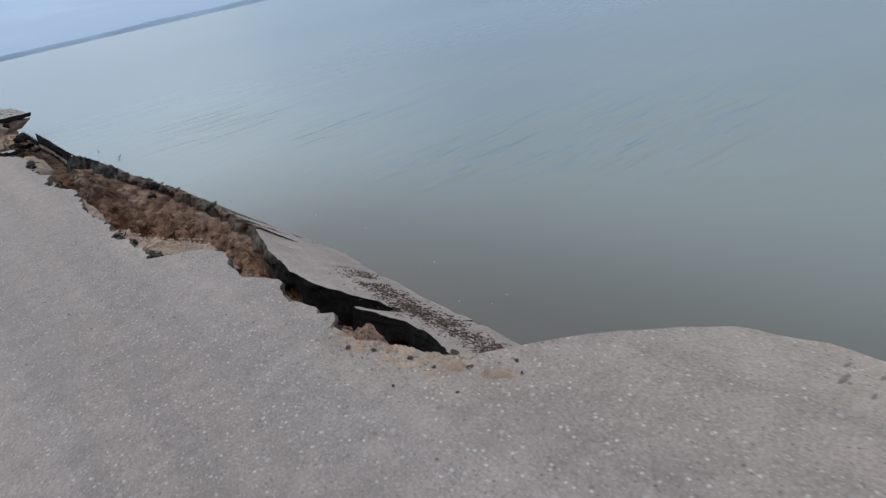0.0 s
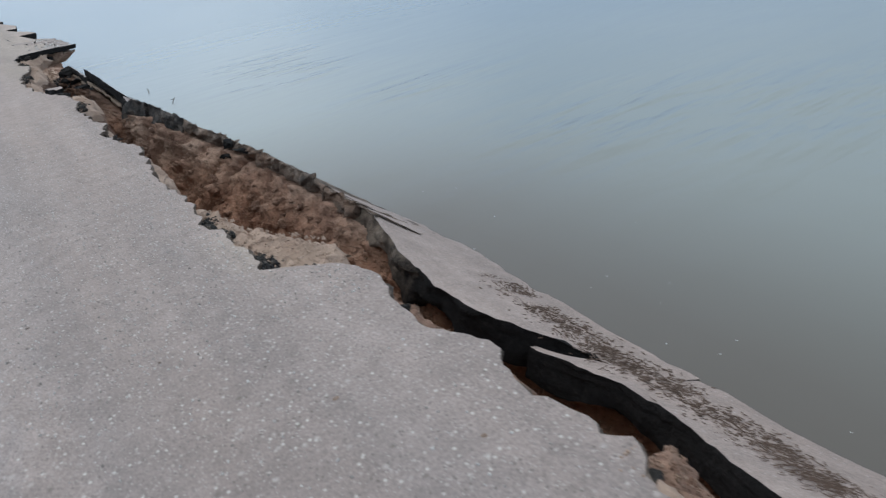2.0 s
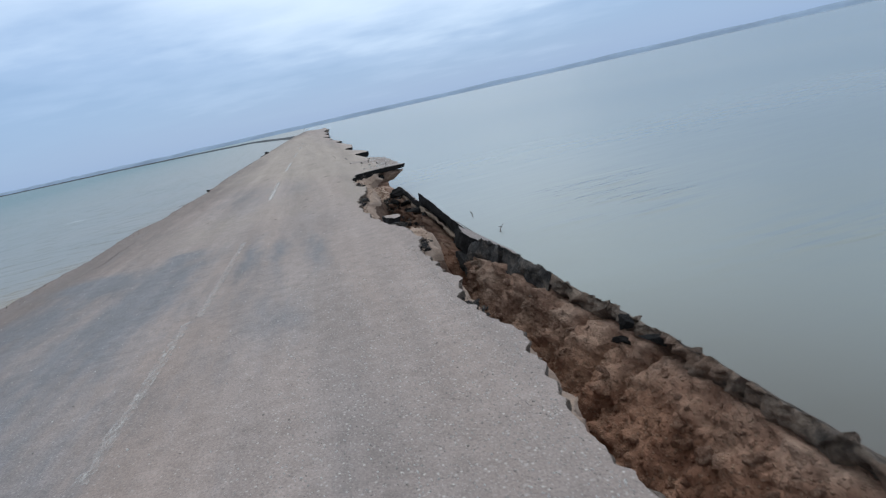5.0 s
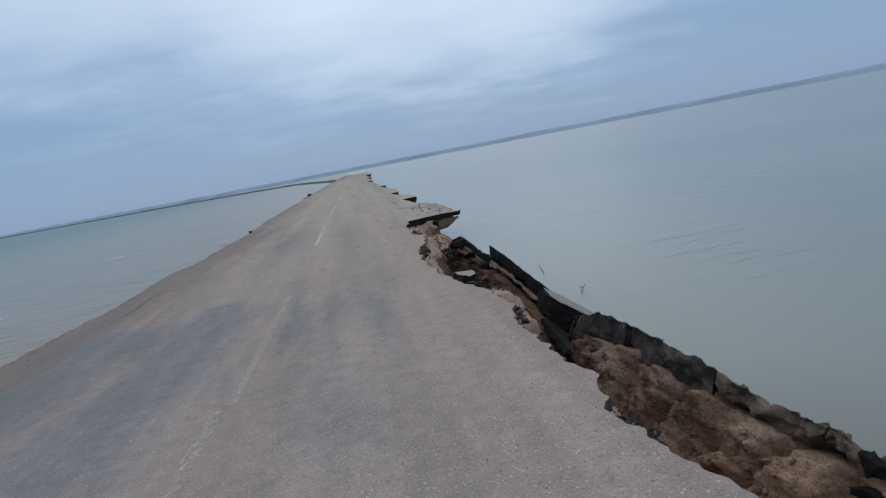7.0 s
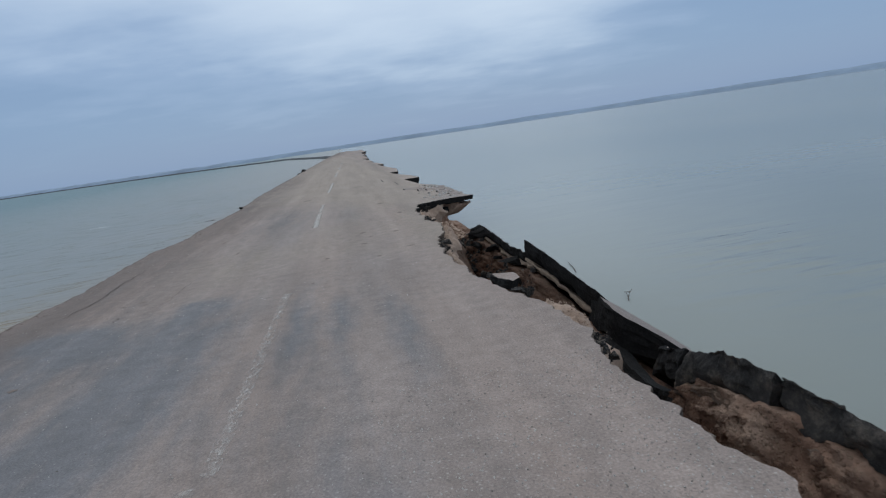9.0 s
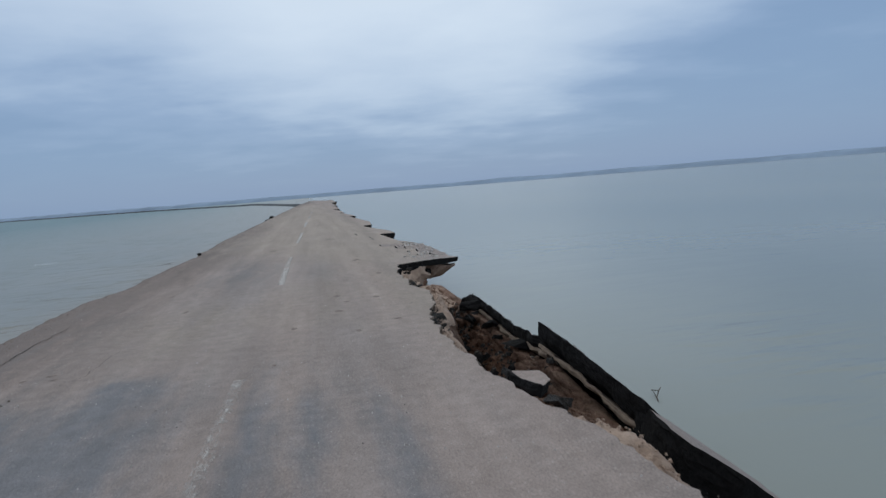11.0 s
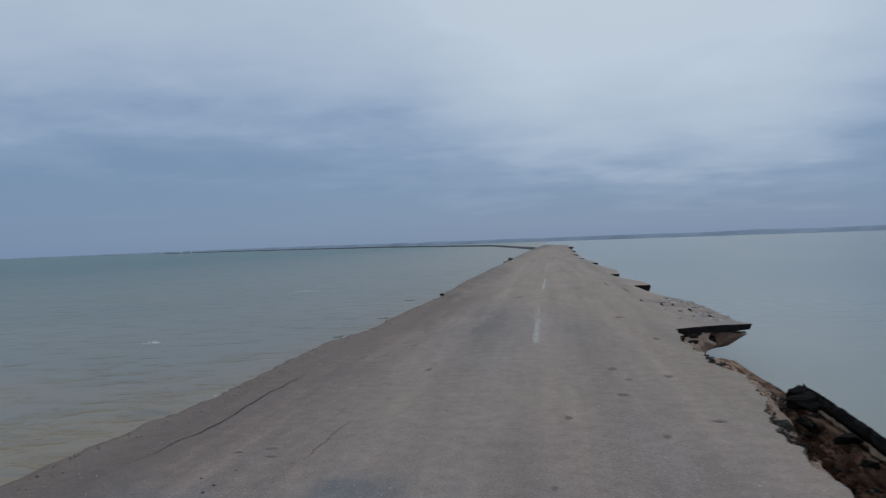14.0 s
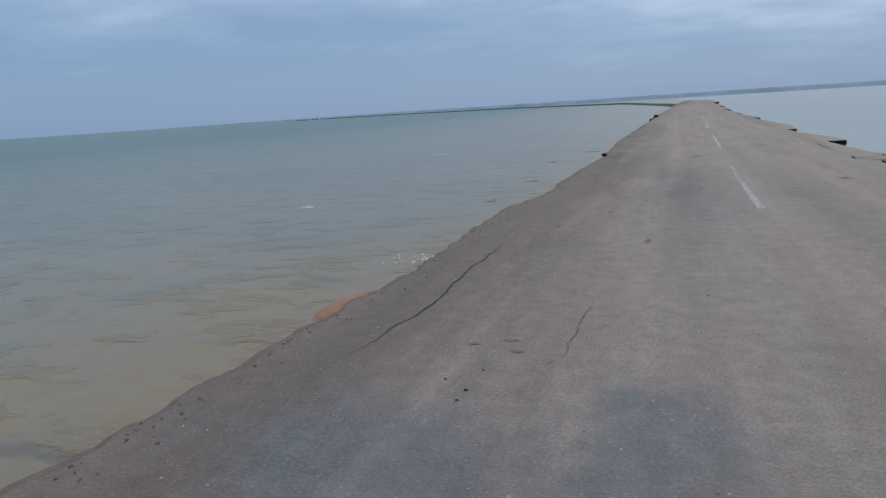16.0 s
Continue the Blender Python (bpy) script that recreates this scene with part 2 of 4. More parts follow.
def make_water():
    m, nt, p, n, l = material("turbid_lake_water")

    def attr(name):
        q = n("ShaderNodeAttribute"); q.attribute_name = name
        return q.outputs["Fac"]

    def math_node(op, *args):
        q = n("ShaderNodeMath"); q.operation = op
        for sock, v in zip(q.inputs, args):
            if isinstance(v, (int, float)):
                sock.default_value = v
            else:
                l(v, sock)
        return q.outputs[0]

    windy, gust = attr("windy"), attr("gust")
    a = noise_node(nt, 0.05, 4, 0.55, (1, 0.5, 1))
    c = ramp_node(nt, a, [(0.35, (0.196, 0.220, 0.206)), (0.65, (0.246, 0.262, 0.236))])
    green = ramp_node(nt, noise_node(nt, 0.11, 5, 0.6, (0.5, 1.4, 1)), [(0.35, (0.142, 0.162, 0.140)), (0.65, (0.196, 0.194, 0.160))])
    c = mix_node(nt, windy, c, green)
    c = mix_node(nt, attr("deep"), c, (0.058, 0.128, 0.118))
    # brown shallows by the slabs, darkened further for the weaker sky reflection there
    c = mix_node(nt, attr("silt_weak_sheen"), c, (0.102, 0.090, 0.078))
    swirl = ramp_node(nt, noise_node(nt, 0.30, 6, 0.65, (0.8, 0.5, 1)), [(0.36, 0.3), (0.56, 1.0)])
    c = mix_node(nt, math_node("MULTIPLY", attr("shoal"), 0.65), c, (0.184, 0.174, 0.148))
    c = mix_node(nt, math_node("MULTIPLY", attr("mud"), swirl), c, (0.225, 0.172, 0.106))
    streak = ramp_node(nt, noise_node(nt, 0.9, 5, 0.6, (0.35, 1.3, 1)), [(0.60, 0.0), (0.70, 0.7)])
    c = mix_node(nt, math_node("MULTIPLY", attr("shoal"), streak), c, (0.098, 0.090, 0.072))
    l(c, p.inputs["Base Color"])
    l(math_node("MULTIPLY_ADD", windy, 0.08, 0.21), p.inputs["Roughness"])
    p.inputs["IOR"].default_value = 1.33
    l(math_node("MULTIPLY_ADD", attr("deep"), -0.25, 0.5), p.inputs["Specular IOR Level"])
    w1 = noise_node(nt, 1.0, 3, 0.55, (0.7, 1.2, 1))
    w2 = noise_node(nt, 0.22, 3, 0.5, (0.6, 1.5, 1))
    tall = math_node("MULTIPLY", w1, math_node("MULTIPLY_ADD", windy, 2.3, 0.7))
    b1 = bump_node(nt, tall, 0.30, 0.07)
    crest = ramp_node(nt, noise_node(nt, 1.3, 4, 0.55, (0.6, 1.2, 1)), [(0.54, 0.0), (0.78, 1.0)])
    b2 = bump_node(nt, math_node("MULTIPLY", crest, windy), 0.6, 0.14, b1)
    paw = ramp_node(nt, noise_node(nt, 1.0, 3, 0.5, (0.45, 1.5, 1)), [(0.42, 0.0), (0.8, 1.0)])
    b3 = bump_node(nt, math_node("MULTIPLY", paw, gust), 0.6, 0.13, b2)
    l(bump_node(nt, w2, 0.1, 0.4, b3), p.inputs["Normal"])
    return m


def make_plain(name, color, rough=0.8, scale=8.0):
    m, nt, p, n, l = material(name)
    g = noise_node(nt, scale, 4, 0.6)
    l(mix_node(nt, 1.0, color, ramp_node(nt, g, [(0.3, 0.75), (0.7, 1.2)]), "MULTIPLY"), p.inputs["Base Color"])
    p.inputs["Roughness"].default_value = rough
    return m


def make_crumble():
    m, nt, p, n, l = material("crumbled_black_and_tan_asphalt")
    v = n("ShaderNodeTexVoronoi"); v.inputs["Scale"].default_value = 22
    l(n("ShaderNodeTexCoord").outputs["Object"], v.inputs[0])
    g = noise_node(nt, 8, 5, 0.7)
    c = ramp_node(nt, v.outputs["Distance"], [(0.25, (0.17, 0.135, 0.11)), (0.5, (0.012, 0.011, 0.011))])
    c = mix_node(nt, ramp_node(nt, g, [(0.45, 0.0), (0.6, 1.0)]), c, (0.014, 0.012, 0.012))
    l(c, p.inputs["Base Color"])
    p.inputs["Roughness"].default_value = 0.95
    l(bump_node(nt, v.outputs["Distance"], 0.8, 0.03), p.inputs["Normal"])
    return m


CRUMBLE = make_crumble()
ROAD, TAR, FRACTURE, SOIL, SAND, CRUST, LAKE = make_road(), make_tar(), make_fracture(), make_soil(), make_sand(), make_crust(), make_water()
EARTHY = make_crust("earth_caked_road_base", True)
SOOTY = make_crust("crumbling_black_asphalt", "sooty")
# the pale blue of the far shore is distance haze put into its colour
SHORE = make_plain("haze_tinted_far_land", (0.22, 0.29, 0.385), 1.0, 0.02)
DIKE = make_plain("dark_far_embankment", (0.055, 0.06, 0.065), 1.0, 0.05)
BASE = make_plain("tan_road_base_layer", (0.20, 0.148, 0.11), 0.95, 18)
DIRT = make_plain("damp_brown_road_shoulder", (0.150, 0.115, 0.096), 0.95, 14)
TWIG = make_plain("dry_dark_twig", (0.085, 0.062, 0.048), 0.9, 20)


def mesh_object(name, verts, faces, mats, slots=None, smooth=False, parent=None):
    me = bpy.data.meshes.new(name)
    me.from_pydata([tuple(map(float, v)) for v in verts], [], faces)
    for mt in mats:
        me.materials.append(mt)
    if slots is not None:
        me.polygons.foreach_set("material_index", np.array(slots, dtype=np.int32))
    if smooth:
        me.polygons.foreach_set("use_smooth", np.ones(len(me.polygons), dtype=bool))
    me.update()
    ob = new(name, me)
    ob.parent = parent
    return ob


def fbm(x, y, z, octaves=3):
    v, a, f = 0.0, 1.0, 1.0
    for _ in range(octaves):
        v += a * noise.noise(Vector((x * f, y * f, z * f)))
        a *= 0.5
        f *= 2.1
    return v


# ---- plan: y along the road, x across ----
RIGHT_Y = [-60, -3, 0.8, 1.1, 1.5, 1.8, 2.1, 2.4, 2.7, 3.03, 3.2, 3.33, 3.6, 3.75, 4.07, 4.34, 4.78, 4.98, 5.16, 5.38, 5.53,
           5.72, 6.25, 6.57, 6.73, 7.1, 7.6, 8.0, 8.55, 9.23, 10.0, 10.85, 11.2, 11.65, 11.9, 12.5, 13.3, 13.94, 14.56, 15.05]
RIGHT_X = [2.6, 2.6, 2.56, 2.58, 2.47, 2.13, 1.74, 1.45, 1.36, 1.23, 1.25, 1.33, 1.28, 1.26, 1.36, 1.29, 1.24, 1.35, 1.32, 1.27, 1.11,
           0.93, 0.95, 0.95, 0.87, 0.92, 0.95, 0.91, 0.93, 1.05, 1.02, 0.88, 0.96, 1.02, 0.95, 0.92, 0.93, 1.05, 1.02, 0.93]
RIGHT_Y += [15.2, 15.40, 15.47, 15.7, 16.1, 16.6, 17.2, 17.6, 18.3, 19.4, 20.3, 21.6, 22.3, 22.9, 24.2, 25.85, 26.3, 27.4, 28.2, 31.2,
            33.4, 34.2, 38.3, 39.3, 41.1, 44.8, 46.2, 46.9, 51, 60, 61.6, 62.1, 66, 70.6, 71.3, 78, 83, 83.6, 95, 101, 101.6]
RIGHT_X += [0.90, 0.89, 0.83, 0.79, 0.73, 0.67, 0.62, 0.58, 0.58, 0.6, 0.84, 0.97, 0.78, 0.85, 0.8, 1.03, 1.55, 2.75, 2.66, 2.7,
            2.5, 2.1, 1.85, 2.62, 2.5, 1.8, 1.8, 2.3, 2.55, 2.0, 1.9, 2.45, 2.2, 1.5, 2.05, 1.9, 1.45, 2.15, 2.3, 2.0, 2.7]
RIGHT_Y += [120, 130.4, 131, 136, 138.9, 150, 180]
RIGHT_X += [2.6, 2.8, 3.7, 3.2, 4.1, 3.8, 4.5]
LEFT_Y = [-60, 15, 16.2, 17.6, 18.3, 19.1, 19.9, 21.6, 23.6, 24.8, 26.1, 29.3, 34.3, 34.9, 36.7, 41, 69, 110, 165, 180]
LEFT_X = [-5.6, -5.6, -5.55, -5.45, -5.44, -5.32, -5.25, -5.20, -5.24, -5.2, -4.9, -4.85, -4.6, -4.75, -4.65, -4.75, -4.2, -3.2, -1.5, -1.0]


def right_edge(y):
    x = float(np.interp(y, RIGHT_Y, RIGHT_X))
    amp = 1.0 if 2.2 < y < 26 else 0.45
    return x + amp * (0.05 * noise.noise(Vector((y * 2.3, 3.1, 0))) + 0.05 * noise.noise(Vector((y * 6.0, 7.7, 0))) + 0.03 * noise.noise(Vector((y * 13, 1.7, 0))))


def left_edge(y):
    return float(np.interp(y, LEFT_Y, LEFT_X)) + 0.09 * noise.noise(Vector((y * 0.9, 20, 0))) + 0.07 * noise.noise(Vector((y * 2.6, 25, 0))) + 0.03 * noise.noise(Vector((y * 9, 27, 0))) + 0.13 * max(0.0, noise.noise(Vector((y * 1.1, 33, 0))) - 0.15)


def road_z(x, y):
    z = 0.012 * noise.noise(Vector((x * 0.7, y * 0.5, 2))) + 0.004 * noise.noise(Vector((x * 4, y * 4, 9)))
    if y > 24:
        k = min(1, (y - 24) / 4) * max(0, min(1, (x - 0.4) / 2.2))
        z -= 0.19 * k
    if y > 60:
        z += 0.2 * min(1, (y - 60) / 70)
    if y < 2.6:
        z -= 0.10 * max(0, min(1, (x - 1.7) / 0.8)) ** 2
    return z


def steps():
    ys, y = [], -60.0
    while y < 180:
        ys.append(y)
        y += 4.0 if y < -4 else 0.1 if y < 1.4 else 0.045 if y < 5 else 0.032 if y < 13.6 else 0.045 if y < 27.6 else 0.15 if y < 50 else 0.35 if y < 110 else 1.0
    return ys


YS = steps()


def loft(rows, close=False):
    """Quads between rows of equal length."""
    n = len(rows[0])
    verts = [v for r in rows for v in r]
    faces = [(i * n + j, i * n + j + 1, (i + 1) * n + j + 1, (i + 1) * n + j) for i in range(len(rows) - 1) for j in range(n - 1)]
    return verts, faces


# places where the sand film is worn off, and where sand lies thick: x, y, half width, half length, strength
BARE = [(-3.0, 12.3, 1.9, 3.6, 0.50), (-4.2, 8.0, 1.6, 4.0, 0.35), (-4.0, 20.0, 1.2, 5.0, 0.20), (-2.55, 15.5, 0.55, 2.0, 0.9), (-2.6, 17.4, 0.28, 0.6, 0.9), (-1.35, 16.0, 0.17, 1.9, 0.8), (-0.92, 15.8, 0.15, 1.7, 0.8), (-0.36, 15.4, 0.2, 1.6, 0.75), (-4.1, 17.0, 0.75, 0.5), (-2.87, 17.75, 0.14, 0.16, 0.8),
        (-4.2, 14.9, 0.6, 1.2, 0.7), (-3.6, 16.3, 0.45, 0.6, 0.8), (-2.4, 27.5, 0.9, 3.5, 0.45), (-0.7, 26.0, 0.5, 3.0, 0.45), (-0.8, 11.8, 0.3, 1.2, 0.5), (-3.0, 12.0, 0.4, 2.0, 0.45),
        (-2.3, 8.0, 0.5, 2.0, 0.55), (-1.6, 5.5, 1.6, 3.0, 0.3)]
SANDY = [(2.35, 0.8, 0.7, 1.2), (1.4, 2.6, 0.35, 0.6), (1.0, 6.1, 0.2, 0.5), (1.3, 31, 1.0, 4.0), (0.2, 46, 1.8, 9), (-1.5, 60, 3.0, 14),
         (0.3, 33, 1.5, 6.0), (-2.6, 20.5, 1.4, 2.4, 0.55), (-0.6, 22.5, 1.2, 3.5, 0.4), (-1.5, 90, 3.0, 30), (0.9, 21, 0.5, 4), (-1.2, 38, 3.2, 7)]


def blob(x, y, places):
    return min(1.0, sum((g[0] if g else 1.0) * math.exp(-((x - a) / w) ** 2 - ((y - b) / h) ** 2) for a, b, w, h, *g in places))


def add_masks(ob):
    me = ob.data
    for name, places in (("bare", BARE), ("sand", SANDY)):
        at = me.attributes.new(name, "FLOAT", "POINT")
        at.data.foreach_set("value", [blob(v.co.x, v.co.y, places) for v in me.vertices])
    at = me.attributes.new("coarse", "FLOAT", "POINT")
    at.data.foreach_set("value", [max(0.45, min(1.0, (17 - v.co.y) / 7)) * max(0.55, min(1.0, (v.co.x + 2.4) / 1.8)) for v in me.vertices])
    at = me.attributes.new("damp", "FLOAT", "POINT")
    at.data.foreach_set("value", [math.exp(-((v.co.x - np.interp(v.co.y, LEFT_Y, LEFT_X)) / 1.6) ** 2) * 1.3 for v in me.vertices])


def build_road():
    rows, t = [], 0.17
    nx = 44
    for y in YS:
        a, b = left_edge(y), right_edge(y)
        row = []
        th = t * (0.8 + 0.5 * noise.noise(Vector((y * 1.7, 0, 5))))
        row.append((a + 0.25, y, -0.16))
        row.append((a + 0.03, y, road_z(a, y) - 0.10))
        row.append((a, y, road_z(a, y) - 0.01))
        rag = 0.07 + 0.07 * noise.noise(Vector((y * 2.1, 3, 8)))
        for i in range(nx):
            u = i / (nx - 1)
            u = 1 - (1 - u) ** 1.5
            x = a + rag + (b - a - rag) * u
            row.append((x, y, road_z(x, y)))
        th *= 1.0 if y < 34 else 1.5
        inset = 0.03 + 0.05 * abs(noise.noise(Vector((y * 5, 0, 11))))
        zt = road_z(b, y)
        for k in (0.12, 0.4, 0.7, 1.0):
            row.append((b + 0.012 - inset * k + 0.035 * fbm(y * 9, zt - th * k * 6, 3.3), y + 0.01 * noise.noise(Vector((y * 8, k * 3, 1))), zt - 0.004 - th * k))
        row.append((b - 0.5, y, road_z(b, y) - th - 0.01))
        rows.append(row)
    v, f = loft(rows)
    n = len(rows[0]) - 1
    slots = [0 if 3 <= (k % n) < n - 5 else 3 if (k % n) < 3 else 2 if rows[k // n][0][1] < 24.5 else 1 for k in range(len(f))]
    ob = mesh_object("road", v, f, [ROAD, TAR, CRUST, DIRT], slots)
    add_masks(ob)
    return tagged(ob, "sand-dusted grey asphalt road broken off along both edges", "road", kind="structure")


build_road()

# ---- embankment of earth under the road, with the open crack on its right ----
# y: ledge x beyond the rim, ledge z, crack floor (x, z), crest (x, z), toe x
# the crack's end
CRACK_END = [
    (-60, 0.0, -0.15, 2.9, -0.8, 3.2, -1.1, 3.8), (1.5, 0.0, -0.15, 2.8, -0.8, 3.1, -1.2, 3.6), (2.25, 0.03, -0.10, 1.60, -0.45, 2.1, -0.85, 3.2),
    (2.5, 0.06, -0.13, 1.68, -0.62, 2.15, -0.95, 3.2), (2.8, 0.14, -0.15, 1.80, -0.95, 2.3, -1.2, 3.2), (3.15, 0.20, -0.16, 1.95, -1.15, 2.6, -1.35, 3.2),
    (3.35, 0.2, -0.2, 1.95, -1.2, 2.6, -1.3, 3.2),
]
# beside the sunken slabs
SUNKEN = [
    (3.6, 0.10, -0.22, 2.0, -1.8, 2.65, -1.35, 3.2), (4.1, 0.06, -0.2, 1.99, -1.8, 2.6, -1.32, 3.2), (4.35, 0.13, -0.19, 1.98, -1.8, 2.58, -1.3, 3.2),
    (4.75, 0.16, -0.18, 1.97, -1.8, 2.55, -1.28, 3.2), (5.0, 0.07, -0.17, 1.96, -1.8, 2.53, -1.26, 3.2), (5.3, 0.02, -0.17, 1.95, -1.8, 2.5, -1.25, 3.2),
    (5.55, 0.3, -0.12, 1.85, -1.5, 2.2, -1.1, 3.2), (5.85, 0.54, -0.15, 1.75, -1.3, 2.08, -0.85, 3.2), (6.2, 0.46, -0.12, 1.68, -1.15, 2.12, -0.72, 3.2),
    (6.5, 0.26, -0.12, 1.52, -1.25, 2.2, -0.66, 3.2), (7.0, 0.2, -0.12, 1.42, -1.35, 2.22, -0.55, 3.2),
]
# the slumped shoulder
SLUMPED = [
    (7.5, 0.06, -0.15, 1.30, -1.45, 2.2, -0.42, 3.2), (10.5, 0.02, -0.17, 1.26, -1.3, 2.2, -0.44, 3.2), (11.5, 0.02, -0.17, 1.26, -1.1, 1.99, -0.34, 3.0),
    (12.5, 0.02, -0.17, 1.22, -0.95, 1.72, -0.14, 2.9), (13.3, 0.02, -0.15, 1.25, -0.9, 1.60, -0.16, 2.9), (13.7, 0.05, -0.12, 1.4, -1.2, 1.62, -0.5, 2.9),
]
# the dark cleft
STACKED = [
    (14.0, 0.10, -0.10, 1.5, -1.5, 1.9, -1.1, 2.9), (14.5, 0.20, -0.09, 1.5, -1.6, 1.9, -1.1, 2.9), (15.0, 0.30, -0.09, 1.5, -1.6, 1.9, -1.1, 2.9),
    (15.35, 0.36, -0.12, 1.45, -1.3, 1.86, -0.9, 2.9), (15.65, 0.36, -0.20, 1.4, -1.0, 1.84, -0.7, 2.9), (16.2, 0.0, -0.3, 1.3, -0.5, 1.84, -0.6, 2.9),
    (16.8, 0.0, -0.3, 1.3, -0.5, 1.82, -0.56, 2.8), (17.1, 0.06, -0.14, 1.25, -0.8, 1.8, -0.5, 2.8),
]
# the far hollow and the overhang
HOLLOW = [
    (18, 0.12, -0.12, 1.3, -1.0, 1.70, -0.28, 2.8), (18.5, 0.12, -0.12, 1.35, -1.1, 1.80, -0.45, 2.8), (20, 0.12, -0.12, 1.35, -1.15, 1.84, -0.46, 2.8),
    (21.6, 0.15, -0.1, 1.35, -0.95, 1.80, -0.38, 2.6), (22.7, 0.2, -0.1, 1.25, -0.62, 1.78, -0.36, 2.7), (24, 0.18, -0.12, 1.2, -0.45, 1.80, -0.40, 2.75),
    (25.5, 0.25, -0.25, 1.4, -0.55, 1.84, -0.42, 2.75), (26.5, 0.0, -0.3, 1.45, -0.7, 1.62, -0.6, 2.3), (27.5, -1.25, -0.3, 1.45, -0.8, 1.56, -1.2, 2.2),
]
SEC = np.array(CRACK_END + SUNKEN + SLUMPED + STACKED + HOLLOW)


def section(y):
    if y > 27.5:
        r = right_edge(y)
        k = 0.75 * max(0.0, 1 - (y - 27.5) / 3)
        return -0.5 - k, -0.33, r - 0.35 - k, -0.8, r - 0.25 - k, -1.15, r + 0.3 - k
    return tuple(np.interp(y, SEC[:, 0], SEC[:, k]) for k in range(1, 8))


def darken(ob):
    """Darker earth: most in the far hollow, some along the slope's far half."""
    at = ob.data.attributes.new("darker", "FLOAT", "POINT")
    at.data.foreach_set("value", [float(np.interp(q.co.y + 0.5 * noise.noise(q.co * 1.5), [9.5, 12.5, 15.5, 17.5, 22.5, 24], [0.0, 0.4, 0.6, 0.95, 0.95, 0.1])) for q in ob.data.vertices])


def build_embankment():
    rows = []
    for y in YS:
        if y < -4 and int(y) % 8:
            continue
        le, re = left_edge(y), right_edge(y)
        lx, lz, bx, bz, cx, cz, ox = section(y)
        wall = re + lx + 0.04
        ctrl = [(le - 2.2, -1.7), (le - 0.5, -1.0), (le + 0.06, -0.15), (re - 0.45, -0.30 if y < 27 else -0.6), (re - 0.06, max(lz, -0.17) + 0.02 if y < 27 else -0.35),
                (re + lx - 0.02, lz), (wall, lz - 0.07), (bx, bz), (cx - 0.09, cz - 0.09), (cx + 0.05, cz - 0.12), (ox, -1.7)]
        counts = [2, 3, 1, 3, 8, 3, 14, 48, 2, 8]
        row = []
        for (x0, z0), (x1, z1), c in zip(ctrl, ctrl[1:], counts):
            for i in range(c):
                t = i / c
                row.append([x0 + (x1 - x0) * t, y, z0 + (z1 - z0) * t])
        row.append([ox, y, -1.7])
        if y > -3:
            for j in range(9, len(row)):
                x, _, z = row[j]
                ledge = j < 20
                d = 0.11 * fbm(x * 3.4, y * 2.6, z * 3.4, 4)
                # clods where the earth has crumbled, and shallow runnels down the slope
                c1 = noise.voronoi(Vector((x * 6.5, y * 6.5, z * 6.5)))[0][0]
                c2 = noise.voronoi(Vector((x * 13, y * 13, z * 13)))[0][0]
                loose = max(0.0, min(1.0, 0.45 + 1.3 * noise.noise(Vector((x * 1.5, y * 1.2, z * 1.5 + 4)))))
                d += (0.25 + loose) * (0.34 * max(0.0, 0.45 - c1) + 0.15 * max(0.0, 0.42 - c2)) - 0.045 + 0.016 * noise.noise(Vector((x * 22, y * 17, z * 22)))
                d -= 0.10 * max(0.0, noise.noise(Vector((y * 3.1 + 0.8 * z, 2.0, z * 0.7))) - 0.15)
                if j >= 34 and 9.3 < y < 12.7:
                    # upright blocks split off the slope
                    for yc, w in ((11.95, 0.05), (11.0, 0.05), (10.48, 0.04), (10.02, 0.06)):
                        q = y - yc + 0.45 * (z + 0.7) - 0.14 * noise.noise(Vector((z * 4, yc, 2)))
                        d -= 0.20 * math.exp(-(q / w) ** 2)
                        d += 0.02 * math.exp(-((q - 0.2) / 0.17) ** 2)
                if ledge:
                    row[j][2] += 0.42 * d + 0.012 + 0.025 * noise.noise(Vector((x * 11, y * 7, 3))) + 0.012 * noise.noise(Vector((x * 26, y * 19, 3)))
                    row[j][0] += 0.3 * d
                else:
                    row[j][0] -= 0.75 * d
                    row[j][2] += 0.55 * d
        rows.append(row)
    v, f = loft(rows)
    n = len(rows[0]) - 1
    slots = [1 if 9 <= (i % n) <= (13 if rows[i // n][0][1] < 5.2 else 74 if 22.4 < rows[i // n][0][1] < 26.6 else 21) else 0 for i in range(len(f))]
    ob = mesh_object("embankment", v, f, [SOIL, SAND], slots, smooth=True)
    darken(ob)
    tagged(ob, "eroded brown earth embankment carrying the road", "embankment", kind="structure")
    return ob, [r for r in rows if 5.3 < r[0][1] < 25]


EMBANKMENT, SLOPE = build_embankment()


